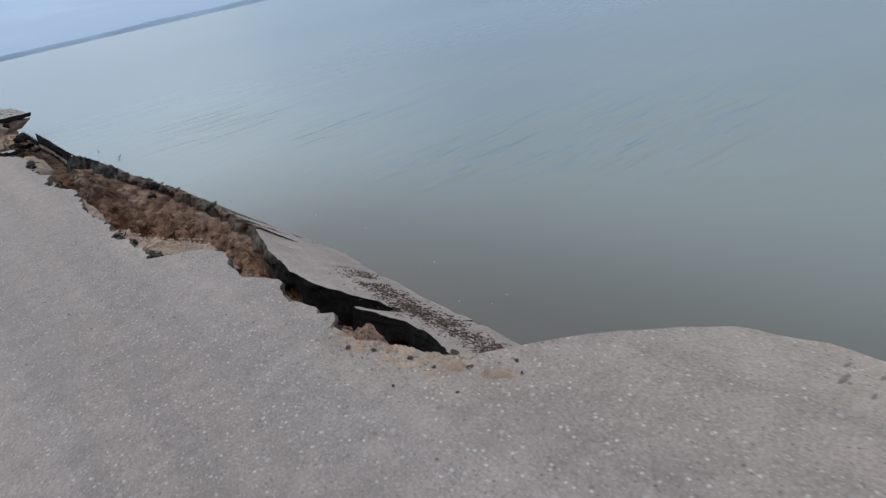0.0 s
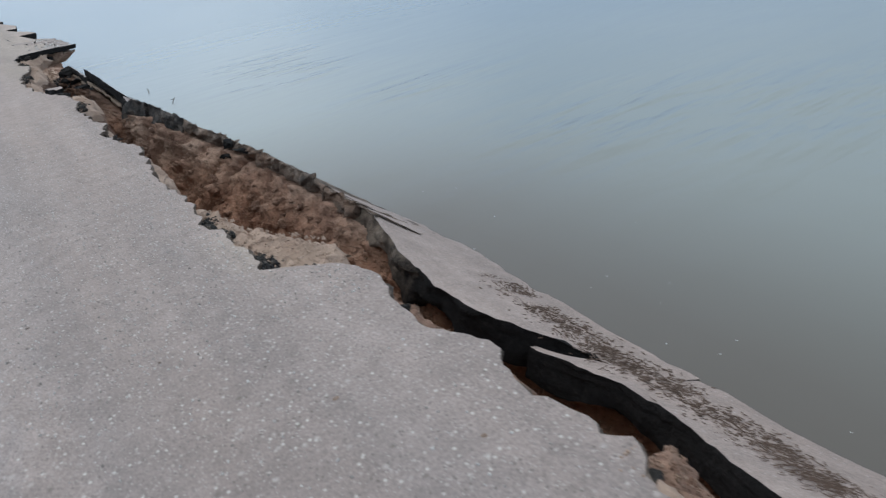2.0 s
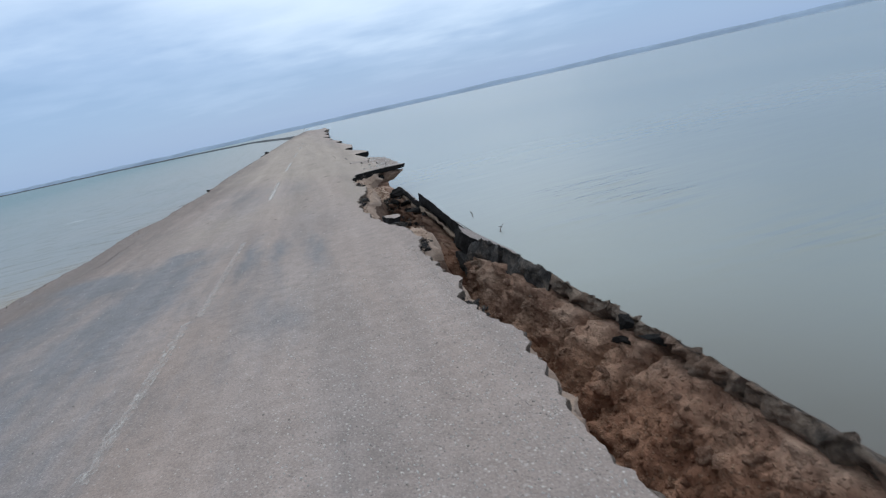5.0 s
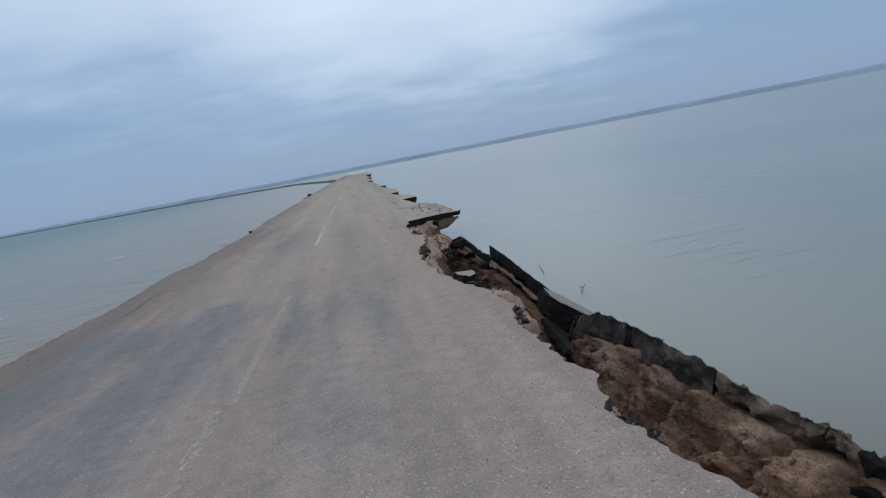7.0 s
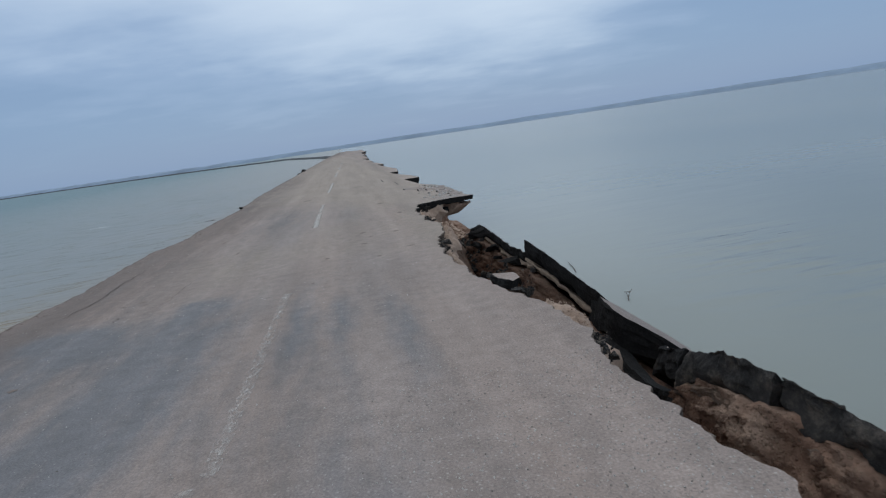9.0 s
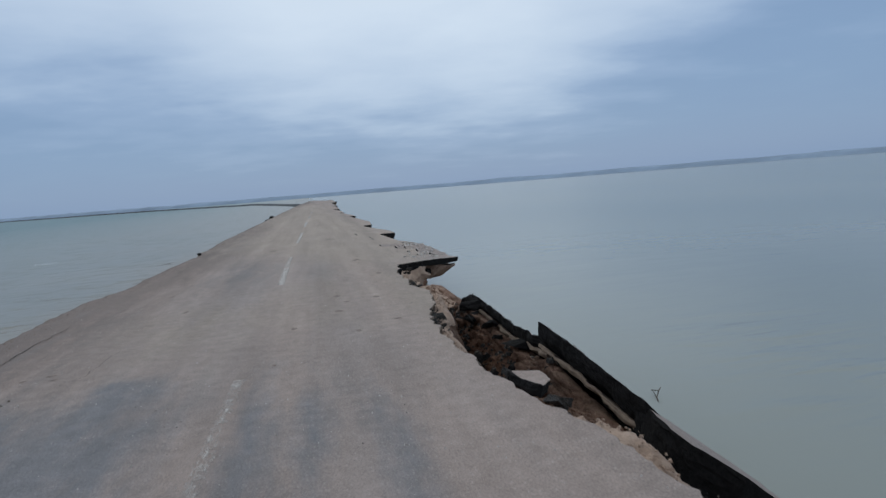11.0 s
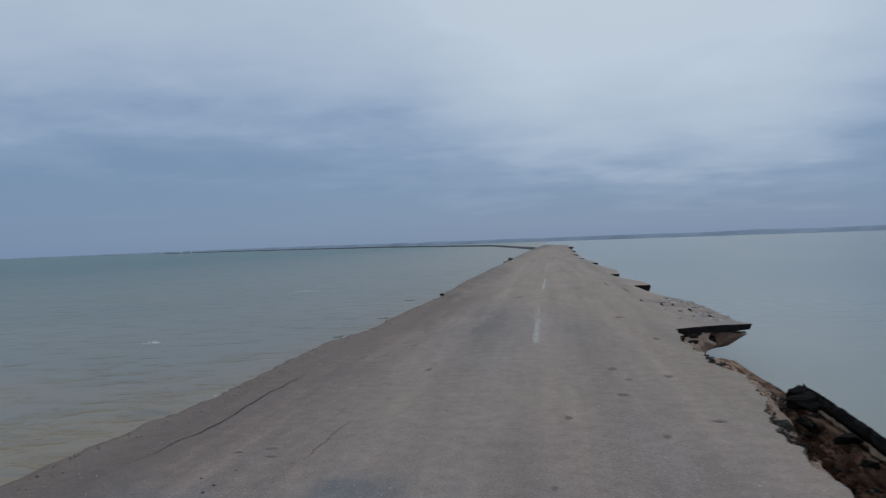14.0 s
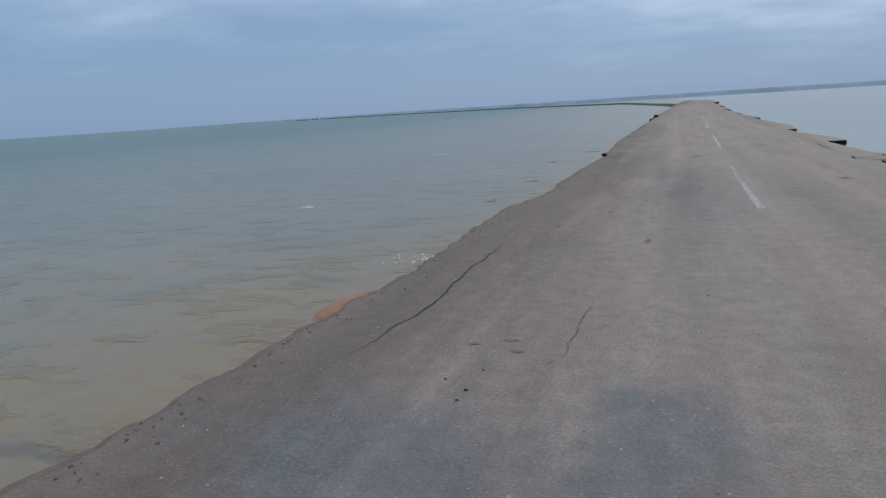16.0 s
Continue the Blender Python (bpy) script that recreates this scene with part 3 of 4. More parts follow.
# ---- asphalt that has broken away ----
def plate(name, inner, outer, label, thick=0.16, rows_n=None, mats=None, jag=0.03, seed=0.0, cols=14, dip=0.0, tilted=True, crust_from=99.0, rough=0.025, lumpy=0.0, group="fallen asphalt slabs", parent=None):
    """A broken asphalt plate between an inner and an outer edge, each a list of (x, y, z)."""
    inner, outer = np.array(inner, float), np.array(outer, float)
    y0, y1 = inner[0, 1], inner[-1, 1]
    count = rows_n or max(6, int(abs(y1 - y0) / 0.06))
    ti = (inner[:, 1] - inner[0, 1]) / (inner[-1, 1] - inner[0, 1])
    to = (outer[:, 1] - outer[0, 1]) / (outer[-1, 1] - outer[0, 1])
    rows = []
    for i in range(count):
        t = i / (count - 1)
        a = np.array([np.interp(t, ti, inner[:, k]) for k in range(3)])
        b = np.array([np.interp(t, to, outer[:, k]) for k in range(3)])
        a[0] += jag * (fbm(a[1] * 3, seed, 0.3) + 0.5 * noise.noise(Vector((a[1] * 14, seed, 4))))
        b[0] += jag * fbm(b[1] * 3, seed + 9, 0.3)
        a[2] += 0.5 * jag * fbm(a[1] * 4, seed + 3, 0.8)
        down = np.array([-0.35 if tilted else 0.0, 0, -1.0])
        th = thick * (0.85 + (0.4 if lumpy == 0 else 1.1) * noise.noise(Vector((a[1] * 2.2, seed, 1))))
        low = a + down * th
        row = [low + (b - a) * 0.4]
        for k in (1.0, 0.85, 0.7, 0.55, 0.4, 0.28, 0.16, 0.05):
            q = a + down * th * k
            push = rough * (fbm(q[0] * 5 + seed, q[1] * 6, q[2] * 8, 4) + 0.7 * noise.noise(Vector((q[1] * 2.3, k * 7, seed)))) - 0.012 * math.sin(math.pi * k)
            q[0] += push
            q[2] += 0.3 * push
            row.append(q)
        for j in range(cols):
            u = j / (cols - 1)
            q = a + (b - a) * u
            q[2] += (0.008 + 0.6 * lumpy) * noise.noise(Vector((q[0] * 5, q[1] * 5, seed))) + lumpy * fbm(q[0] * 11, q[1] * 11, seed, 3) * min(1, 4 * (1 - u)) - dip * 4 * u * (1 - u)
            row.append(q)
        row += [b + down * th * 0.5, b + down * th]
        if lumpy:
            # broken across in a ragged line
            for q in row:
                q[1] += 0.22 * noise.noise(Vector((q[0] * 2.2, a[1] * 0.9, 5))) + 0.07 * noise.noise(Vector((q[0] * 7, a[1] * 2, 8)))
        rows.append(row)
    v, f = loft(rows)
    n = len(rows[0]) - 1
    m = len(rows[0])
    slots = [0 if 9 <= (k % n) < n - 2 else 1 for k in range(len(f))]
    for r in (0, len(rows) - 1):
        f.append(tuple(r * m + j for j in range(m))); slots.append(1)
    mats = mats or [ROAD, FRACTURE]
    if parent:
        return mesh_object(name, v, f, mats, slots, smooth=True, parent=parent)
    thing = tagged(new(name), label, "asphalt slab", group)
    for piece, words, chosen in (("top_surface", "sand-dusted grey upper face", (0,)), ("broken_edge", "dark crumbling fracture face", (1,))):
        if piece == "top_surface" and mats[0] is TAR:
            words = "black upper face"
        kept = [k for k in range(len(f)) if slots[k] in chosen]
        used = sorted({i for k in kept for i in f[k]})
        at = {i: q for q, i in enumerate(used)}
        ob = mesh_object(piece, [v[i] for i in used], [tuple(at[i] for i in f[k]) for k in kept], mats, [slots[k] for k in kept], smooth=rough > 0.05, parent=thing)
        worn = ob.data.attributes.new("coarse", "FLOAT", "POINT")
        worn.data.foreach_set("value", [0.6] * len(ob.data.vertices))
        caked = ob.data.attributes.new("soiled", "FLOAT", "POINT")
        caked.data.foreach_set("value", [max(0.0, min(1.0, 0.5 + (q.co.y - crust_from) / 1.6)) for q in ob.data.vertices])
        tagged(ob, words)
    return thing


plate("fallen_asphalt_slab", [(1.50, 2.3, -0.12), (1.62, 2.6, -0.25), (2.05, 3.2, -0.68), (2.2, 3.6, -0.84), (2.33, 3.95, -0.90), (2.32, 4.38, -0.90), (2.22, 4.97, -0.91)],
      [(2.7, 2.3, -1.0), (2.9, 2.8, -1.2), (3.0, 3.5, -1.24), (3.02, 4.2, -1.24), (2.6, 4.35, -1.02), (2.26, 4.97, -0.93)],
      "grey asphalt slab sunk and tilted towards the water", seed=1, thick=0.24)
plate("fallen_asphalt_slab", [(2.62, 4.25, -1.05), (2.53, 4.6, -1.0), (2.37, 4.93, -0.9), (2.10, 5.2, -0.71), (2.03, 5.77, -0.64), (2.1, 6.3, -0.57), (2.25, 6.9, -0.50), (2.3, 8.8, -0.6)],
      [(3.05, 4.22, -1.25), (3.06, 5.0, -1.24), (3.10, 5.77, -1.24), (3.17, 6.7, -1.24), (3.19, 7.6, -1.24), (3.15, 8.8, -1.24)],
      "long grey asphalt slab sloping into the water", seed=2, thick=0.27, crust_from=6.3, rough=0.06)
plate("asphalt_sliver", [(2.30, 6.9, -0.515), (2.25, 7.2, -0.47), (2.24, 7.7, -0.44)], [(2.56, 6.76, -0.765), (2.86, 7.02, -0.988), (3.15, 7.7, -1.205)],
      "thin asphalt sliver lapping over the sunken slab", seed=13, thick=0.012, mats=[ROAD, CRUST], rough=0.004, jag=0.015)


def collapsed_shoulder():
    """The crust of the slumped block, broken into pieces."""
    thing = tagged(new("collapsed_shoulder"), "crumbling grey asphalt crust on a slumped earth block", "asphalt slab")
    inner = np.array([(2.30, 6.95, -0.44), (2.22, 7.3, -0.42), (2.2, 8.0, -0.38), (2.2, 9.0, -0.37), (2.2, 9.8, -0.38), (2.22, 10.4, -0.42), (2.10, 11.3, -0.33), (1.85, 12.1, -0.14), (1.73, 12.7, -0.07), (1.65, 13.1, -0.045), (1.60, 13.5, -0.12)])
    outer = np.array([(3.12, 6.95, -1.17), (3.17, 8.0, -1.25), (3.1, 9.5, -1.25), (3.05, 11, -1.25), (2.8, 12.3, -1.25), (2.7, 13.5, -1.25)])
    cuts = [7.2, 7.75, 8.85, 9.9, 10.42, 10.75, 11.7, 12.55, 13.5]
    for k, (y0, y1) in enumerate(zip(cuts, cuts[1:])):
        y1 -= 0.02
        edges = []
        for line in (inner, outer):
            edges.append([[np.interp(y, line[:, 1], line[:, 0]) + 0.015 * math.sin(k * 2.3), y, np.interp(y, line[:, 1], line[:, 2]) + 0.012 * math.cos(k * 1.9 + y) - (0.03 if k == 0 else 0.0)] for y in np.linspace(y0, y1, 8)])
        dark = k > 5
        plate("crust_piece", *edges, "", thick=0.21 + 0.03 * math.sin(k * 1.3) if dark else 0.12 + 0.03 * math.sin(k * 1.3), mats=[CRUST, SOOTY] if dark else [CRUST, EARTHY], jag=0.02 if dark else 0.035, seed=30 + k, rows_n=60 if dark else 40, rough=0.06 if dark else 0.07, lumpy=0.026 if dark else 0.022, parent=thing)
        if dark:
            lower = [[x - 0.10, y, z - 0.24] for x, y, z in edges[0]]
            plate("base_layer", lower, [[x + 0.4, y, z - 0.3] for x, y, z in lower], "", thick=0.08, mats=[EARTHY, EARTHY], jag=0.04, seed=50 + k, cols=5, rough=0.05, lumpy=0.02, parent=thing)


collapsed_shoulder()
plate("fallen_asphalt_slab", [(2.33, 15.32, -0.75), (2.1, 15.5, -0.58), (1.94, 15.72, -0.46), (1.96, 16.0, -0.44), (2.0, 16.4, -0.43)],
      [(2.75, 15.32, -1.12), (2.9, 15.8, -1.19), (2.9, 16.4, -1.16)], "dark-edged asphalt slab leaning against the bank", seed=4, thick=0.34, jag=0.02, rough=0.04)
plate("fallen_asphalt_slab", [(1.59, 13.45, -0.11), (1.64, 13.7, -0.20), (1.70, 14.0, -0.30), (1.76, 14.25, -0.38)],
      [(2.6, 13.45, -1.18), (2.65, 13.8, -1.18), (2.6, 14.25, -1.15)], "dark earth-stained asphalt slab sagging into the water", seed=9, thick=0.26, jag=0.03, rough=0.05, crust_from=14.6)
tipped = {}
tipped[5] = plate("fallen_asphalt_slab", [(1.98, 16.25, -0.38), (1.95, 16.6, -0.32), (1.89, 17.1, -0.23), (1.82, 17.8, -0.10), (1.76, 18.4, -0.02)],
      [(2.7, 16.2, -1.2), (2.6, 17, -1.2), (2.5, 18.3, -1.15)], "dark-edged asphalt slab tipped outwards over the water", seed=5, thick=0.25, tilted=False, jag=0.012)
tipped[6] = plate("fallen_asphalt_slab", [(1.86, 18.4, -0.26), (1.85, 19.0, -0.31), (1.85, 19.9, -0.33), (1.85, 20.8, -0.29), (1.82, 22.1, -0.22)],
      [(2.6, 18.5, -1.2), (2.6, 20, -1.2), (2.5, 22.0, -1.1)], "dark asphalt slab hanging from the eroded bank", seed=6, thick=0.17, tilted=False)
for edge, seed in (([(1.95, 16.25, -0.63), (1.92, 16.6, -0.57), (1.86, 17.1, -0.48), (1.79, 17.8, -0.35), (1.73, 18.35, -0.27)], 5), ([(1.84, 18.4, -0.43), (1.83, 19.9, -0.50), (1.83, 20.8, -0.46), (1.80, 22.1, -0.39)], 6)):
    slab = tipped[seed]
    plate("base_layer", edge, [(x + 0.5, y, z - 0.4) for x, y, z in edge], "", thick=0.055, mats=[BASE, BASE], tilted=True, seed=seed, cols=4, parent=slab)
for k, (inner, outer, thick) in enumerate([([(1.62, 13.7, -0.62), (1.70, 14.3, -0.78), (1.78, 15.0, -0.86), (1.80, 15.8, -0.74)], [(1.80, 13.7, -0.62), (1.88, 14.3, -0.86), (1.98, 15.0, -0.98), (2.0, 15.8, -0.80)], 0.16)]):
    plate("fallen_asphalt_slab", inner, outer, "thin black asphalt slab stacked deep in the crack", seed=70 + k, thick=thick, mats=[TAR, TAR], cols=12, jag=0.03, rough=0.03)
plate("asphalt_fragment", [(0.90, 15.98, 0.01), (0.85, 16.18, 0.0), (0.85, 16.52, -0.01)], [(0.96, 15.99, -0.01), (1.09, 16.16, -0.02), (1.08, 16.46, -0.02)],
      "loose pale asphalt fragment bridging the crack", seed=8, thick=0.11, rows_n=16, group="asphalt fragments")
plate("fallen_asphalt_slab", [(1.42, 26.68, -0.27), (1.45, 26.85, -0.28), (1.50, 27.05, -0.29)], [(1.80, 26.64, -0.33), (1.93, 26.85, -0.35), (1.92, 27.05, -0.34)],
      "black asphalt slab lying under the overhanging road edge", seed=17, thick=0.12, rows_n=16, mats=[TAR, TAR], tilted=False)
for k, (x, y, w, h, tilt) in enumerate([(1.62, 32.0, 0.35, 0.5, 0.03), (1.95, 31.1, 0.3, 0.45, 0.04), (2.35, 29.9, 0.25, 0.4, 0.05), (2.45, 32.2, 0.22, 0.4, 0.02), (2.2, 30.9, 0.3, 0.3, 0.05), (2.5, 28.8, 0.2, 0.35, 0.03)]):
    z = road_z(x, y)
    plate("asphalt_flake", [(x - w, y - h, z + 0.02), (x - w * 1.1, y, z + 0.03 + tilt), (x - w * 0.8, y + h, z + 0.02)],
          [(x + w * 0.8, y - h * 0.7, z - 0.01), (x + w * 1.1, y, z + tilt * 0.5), (x + w * 0.7, y + h * 0.8, z)], "thin pale flake lifted off the road surface",
          seed=20 + k, thick=0.05, rows_n=10, cols=6, group="asphalt flakes")

# ---- water, far land ----
def build_water():
    ys = [-4600, -1500, -400, -60] + [y for y in YS if -60 < y < 176][::6] + [178, 400, 900, 2000, 4700]
    offs = [0, 0.3, 0.8, 1.4, 2, 2.7, 3.5, 4.4, 5.4, 6.5, 8, 10, 13, 18, 26, 40, 80, 160, 320, 900, 4600]
    rows = []
    for y in ys:
        if -60 <= y <= 178:
            a = left_edge(y) - 0.15
            b = float(np.interp(y, [1.5, 2.3, 6.5, 13.5, 14.5, 21.5, 26.5, 27.5], [2.6, 2.5, 2.6, 2.4, 2.3, 2.3, 2.2, 2.1])) if y < 27.5 else right_edge(y) - 0.5
        else:
            a, b = -3.0, 1.0
        rows.append([(a - o, y, WATER) for o in reversed(offs)] + [(b + o, y, WATER) for o in offs])
    v, f = loft(rows)
    n = len(rows[0]) - 1
    mid = len(offs) - 1
    keep = []
    for k, q in enumerate(f):
        y0, y1 = ys[k // n], ys[k // n + 1]
        if k % n != mid or y1 <= -60 or y0 >= 178:
            keep.append(q)
    ob = mesh_object("water", v, keep, [LAKE])
    at = ob.data.attributes.new("mud", "FLOAT", "POINT")
    at.data.foreach_set("value", [min(1.0, blob(q.co.x, q.co.y, [(-6.8, 22.8, 1.6, 3.5), (-8, 17, 6, 7), (-5.5, 32, 2.8, 14), (-11, 24, 4.0, 4), (-5.3, 50, 2.0, 16)])) for q in ob.data.vertices])
    at = ob.data.attributes.new("shoal", "FLOAT", "POINT")
    at.data.foreach_set("value", [max(0.0, min(1.0, (q.co.x + 26) / 18)) if q.co.x < 0 else 0.0 for q in ob.data.vertices])
    at = ob.data.attributes.new("gust", "FLOAT", "POINT")
    at.data.foreach_set("value", [blob(q.co.x, q.co.y, [(8.2, 6.0, 2.2, 2.0), (6.8, 8.6, 1.6, 1.2), (6.6, 13.0, 1.6, 1.2, 0.6), (5.9, 18.0, 1.3, 1.6, 0.8), (6.5, 20.8, 1.6, 1.4, 0.6)]) if q.co.x > 0 else 0.0 for q in ob.data.vertices])
    at = ob.data.attributes.new("silt_weak_sheen", "FLOAT", "POINT")
    at.data.foreach_set("value", [math.exp(-((q.co.x - 2.8) / 2.3) ** 2) * max(0.0, min(1.0, (14 - q.co.y) / 6)) if q.co.x > 0 else 0.0 for q in ob.data.vertices])
    at = ob.data.attributes.new("deep", "FLOAT", "POINT")
    at.data.foreach_set("value", [max(0.0, min(1.0, (-14 - q.co.x) / 70)) for q in ob.data.vertices])
    at = ob.data.attributes.new("windy", "FLOAT", "POINT")
    at.data.foreach_set("value", [1.0 if q.co.x < 0 else 0.0 for q in ob.data.vertices])
    return tagged(ob, "turbid grey-green flood water under an overcast sky", "water", kind="structure")


build_water()


def ridge(name, path, label, mat, half, seed=0.0, rough=0.3):
    """A low bank of land along a path of (x, y, height over the water)."""
    path = np.array(path, float)
    d = np.concatenate([[0], np.cumsum(np.linalg.norm(np.diff(path[:, :2], axis=0), axis=1))])
    rows = []
    count = 400
    for i in range(count):
        s = d[-1] * i / (count - 1)
        x, y, h = (np.interp(s, d, path[:, k]) for k in range(3))
        x2, y2 = (np.interp(min(s + 1, d[-1]), d, path[:, k]) for k in range(2))
        x1, y1 = (np.interp(max(s - 1, 0), d, path[:, k]) for k in range(2))
        t = Vector((x2 - x1, y2 - y1)).normalized()
        nx, ny = -t.y, t.x
        h = h * (1 + rough * fbm(s * 0.02, seed, 0) + rough * 0.5 * noise.noise(Vector((s * 0.15, seed, 3))))
        rows.append([(x + nx * o, y + ny * o, WATER - 0.2 + z) for o, z in ((-half * 2, 0), (-half, h * 0.75), (0, h + 0.2), (half, h * 0.75), (half * 2, 0))])
    v, f = loft(rows)
    return tagged(mesh_object(name, v, f, [mat]), label, "far land", kind="structure")


ridge("far_dike", [(-0.5, 172, 0.55), (-8, 230, 0.6), (-26, 341, 0.7), (-80, 470, 0.8), (-150, 612, 1.0), (-402, 970, 1.2), (-900, 1500, 1.5)],
      "thin dark embankment crossing the water far away", DIKE, 0.8, 1, 0.2)
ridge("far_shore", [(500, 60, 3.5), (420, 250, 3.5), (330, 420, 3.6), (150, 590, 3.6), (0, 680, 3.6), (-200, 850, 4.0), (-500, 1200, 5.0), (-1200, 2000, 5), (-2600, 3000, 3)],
      "low shoreline along the horizon, coloured pale blue for haze", SHORE, 8, 2, 0.18)


# ---- road paint and cracks ----
def make_paint():
    m, nt, p, n, l = material("worn_white_road_paint")
    g = noise_node(nt, 13, 8, 0.8, (1.4, 0.6, 1))
    worn = n("ShaderNodeAttribute"); worn.attribute_name = "worn"
    add = n("ShaderNodeMath"); add.operation = "SUBTRACT"
    l(g, add.inputs[0]); l(worn.outputs["Fac"], add.inputs[1])
    tr, mixs = n("ShaderNodeBsdfTransparent"), n("ShaderNodeMixShader")
    out = nt.nodes["Material Output"]
    l(ramp_node(nt, add.outputs[0], [(0.06, 0.0), (0.30, 0.72)]), mixs.inputs[0])
    l(tr.outputs[0], mixs.inputs[1]); l(p.outputs[0], mixs.inputs[2]); l(mixs.outputs[0], out.inputs[0])
    l(mix_node(nt, 1.0, (0.56, 0.53, 0.50), ramp_node(nt, noise_node(nt, 40, 3), [(0.3, 0.8), (0.7, 1.1)]), "MULTIPLY"), p.inputs["Base Color"])
    p.inputs["Roughness"].default_value = 0.7
    return m


PAINT = make_paint()


def dash(y0, y1, x0, x1, wear, width=0.13):
    n = max(8, int((y1 - y0) / 0.1))
    rows = []
    for i in range(n + 1):
        t = i / n
        y, x = y0 + (y1 - y0) * t, x0 + (x1 - x0) * t
        w = width * (1 + 0.25 * noise.noise(Vector((y * 4, 6, 0))))
        rows.append([(x + w * (u - 0.5), y, road_z(x + w * (u - 0.5), y) + 0.006) for u in (-0.2, 0.1, 0.5, 0.9, 1.2)])
    v, f = loft(rows)
    ob = mesh_object("lane_marking", v, f, [PAINT])
    at = ob.data.attributes.new("worn", "FLOAT", "POINT")
    at.data.foreach_set("value", [wear + (-0.12, 0.22)[k % 5 in (0, 4)] + 0.05 * (k % 5 in (1, 3)) for k in range(len(v))])
    tagged(ob, "worn white dash of the road's centre line", "road marking", "centre line dashes", kind="structure")


for d in [(9.3, 12.6, -1.86, -1.78, 0.48), (12.7, 17.1, -1.68, -1.61, 0.49), (17.1, 17.4, -1.61, -1.60, 0.44), (24.2, 27.2, -1.50, -1.50, 0.34), (27.4, 30.1, -1.50, -1.48, 0.40), (35.5, 42, -1.40, -1.30, 0.33),
          (48, 54, -1.25, -1.15, 0.33), (60, 66, -1.05, -0.95, 0.33), (72, 78, -0.85, -0.75, 0.33), (3.0, 7.6, -1.95, -1.87, 0.47)]:
    dash(*d)


SPLIT = make_plain("dark_crack_filling", (0.045, 0.038, 0.034), 0.95, 20)


def crack(points, width, label):
    pts = np.array(points, float)
    d = np.concatenate([[0], np.cumsum(np.linalg.norm(np.diff(pts, axis=0), axis=1))])
    n = max(10, int(d[-1] / 0.035))
    rows = []
    for i in range(n + 1):
        q = d[-1] * i / n
        x, y = np.interp(q, d, pts[:, 0]), np.interp(q, d, pts[:, 1])
        x += 0.05 * noise.noise(Vector((q * 3, 1, pts[0, 0]))) + 0.03 * noise.noise(Vector((q * 9, 2, pts[0, 1])))
        w = width * min(1, 4 * i / n, 4 * (n - i) / n) * (0.7 + 0.9 * abs(noise.noise(Vector((q * 6, 4, 1))))) + 0.001
        rows.append([(x - w, y, road_z(x - w, y) + 0.005), (x, y, road_z(x, y) + 0.0045), (x + w, y, road_z(x + w, y) + 0.005)])
    v, f = loft(rows)
    tagged(mesh_object("road_crack", v, f, [SPLIT]), label, "crack", "road cracks", kind="structure")


crack([(-4.57, 22.0), (-4.55, 21.4), (-4.57, 20.65), (-4.57, 19.98), (-4.57, 19.11), (-4.65, 18.6), (-4.72, 18.15)], 0.008, "long jagged crack along the road's left side")
crack([(-3.22, 19.6), (-3.26, 18.8), (-3.32, 18.2)], 0.0015, "fine hairline crack in the asphalt")
crack([(1.33, 36.8), (1.26, 35.6), (1.30, 34.5)], 0.025, "open crack near the broken edge")
crack([(0.84, 39.1), (0.90, 36.9)], 0.02, "open crack near the broken edge")


# ---- loose lumps ----
def lump_mesh(name, seed, mat, rough=0.35, flat=0.7, sub=2):
    bm = bmesh.new()
    bmesh.ops.create_icosphere(bm, subdivisions=sub, radius=1.0)
    for v in bm.verts:
        c = v.co.copy()
        v.co = c * (1 + rough * fbm(c.x * 1.4 + seed, c.y * 1.4, c.z * 1.4)) 
        v.co.z *= flat
    me = bpy.data.meshes.new(name)
    bm.to_mesh(me); bm.free()
    me.materials.append(mat)
    return me


def shard_mesh(name, seed, mat):
    """An angular broken lump."""
    rng = random.Random(seed)
    bm = bmesh.new()
    for _ in range(16):
        bm.verts.new(Vector((rng.uniform(-1, 1), rng.uniform(-1, 1), rng.uniform(-0.6, 0.6))))
    hull = bmesh.ops.convex_hull(bm, input=list(bm.verts))
    bmesh.ops.delete(bm, geom=[g for g in hull["geom_interior"] if isinstance(g, bmesh.types.BMVert)], context="VERTS")
    bmesh.ops.subdivide_edges(bm, edges=list(bm.edges), cuts=3, use_grid_fill=True)
    for v in bm.verts:
        v.co *= 1 + 0.26 * fbm(v.co.x * 2.6 + seed, v.co.y * 2.6, v.co.z * 2.6) + 0.16 * noise.noise(v.co * 7)
    me = bpy.data.meshes.new(name)
    bm.to_mesh(me); bm.free()
    me.materials.append(mat)
    return me


def lumps(name, places, mat, label, category, group):
    sharp = name == "asphalt_chunk"
    meshes = [shard_mesh(name, k * 7 + 3, mat) if sharp else lump_mesh(name, k * 3.7, mat, 0.42, 0.6, 2) for k in range(5)]
    for k, (x, y, z, s) in enumerate(places):
        ob = new(name, meshes[k % 5])
        ob.matrix_world = pose(x, y, z, 14 * math.sin(k * 2.1) if sharp else 0, 14 * math.cos(k * 1.7) if sharp else 0, k * 77 % 360) @ Matrix.Diagonal((s * 0.55, s * 0.75, s * 0.5, 1))
        tagged(ob, label, category, group)


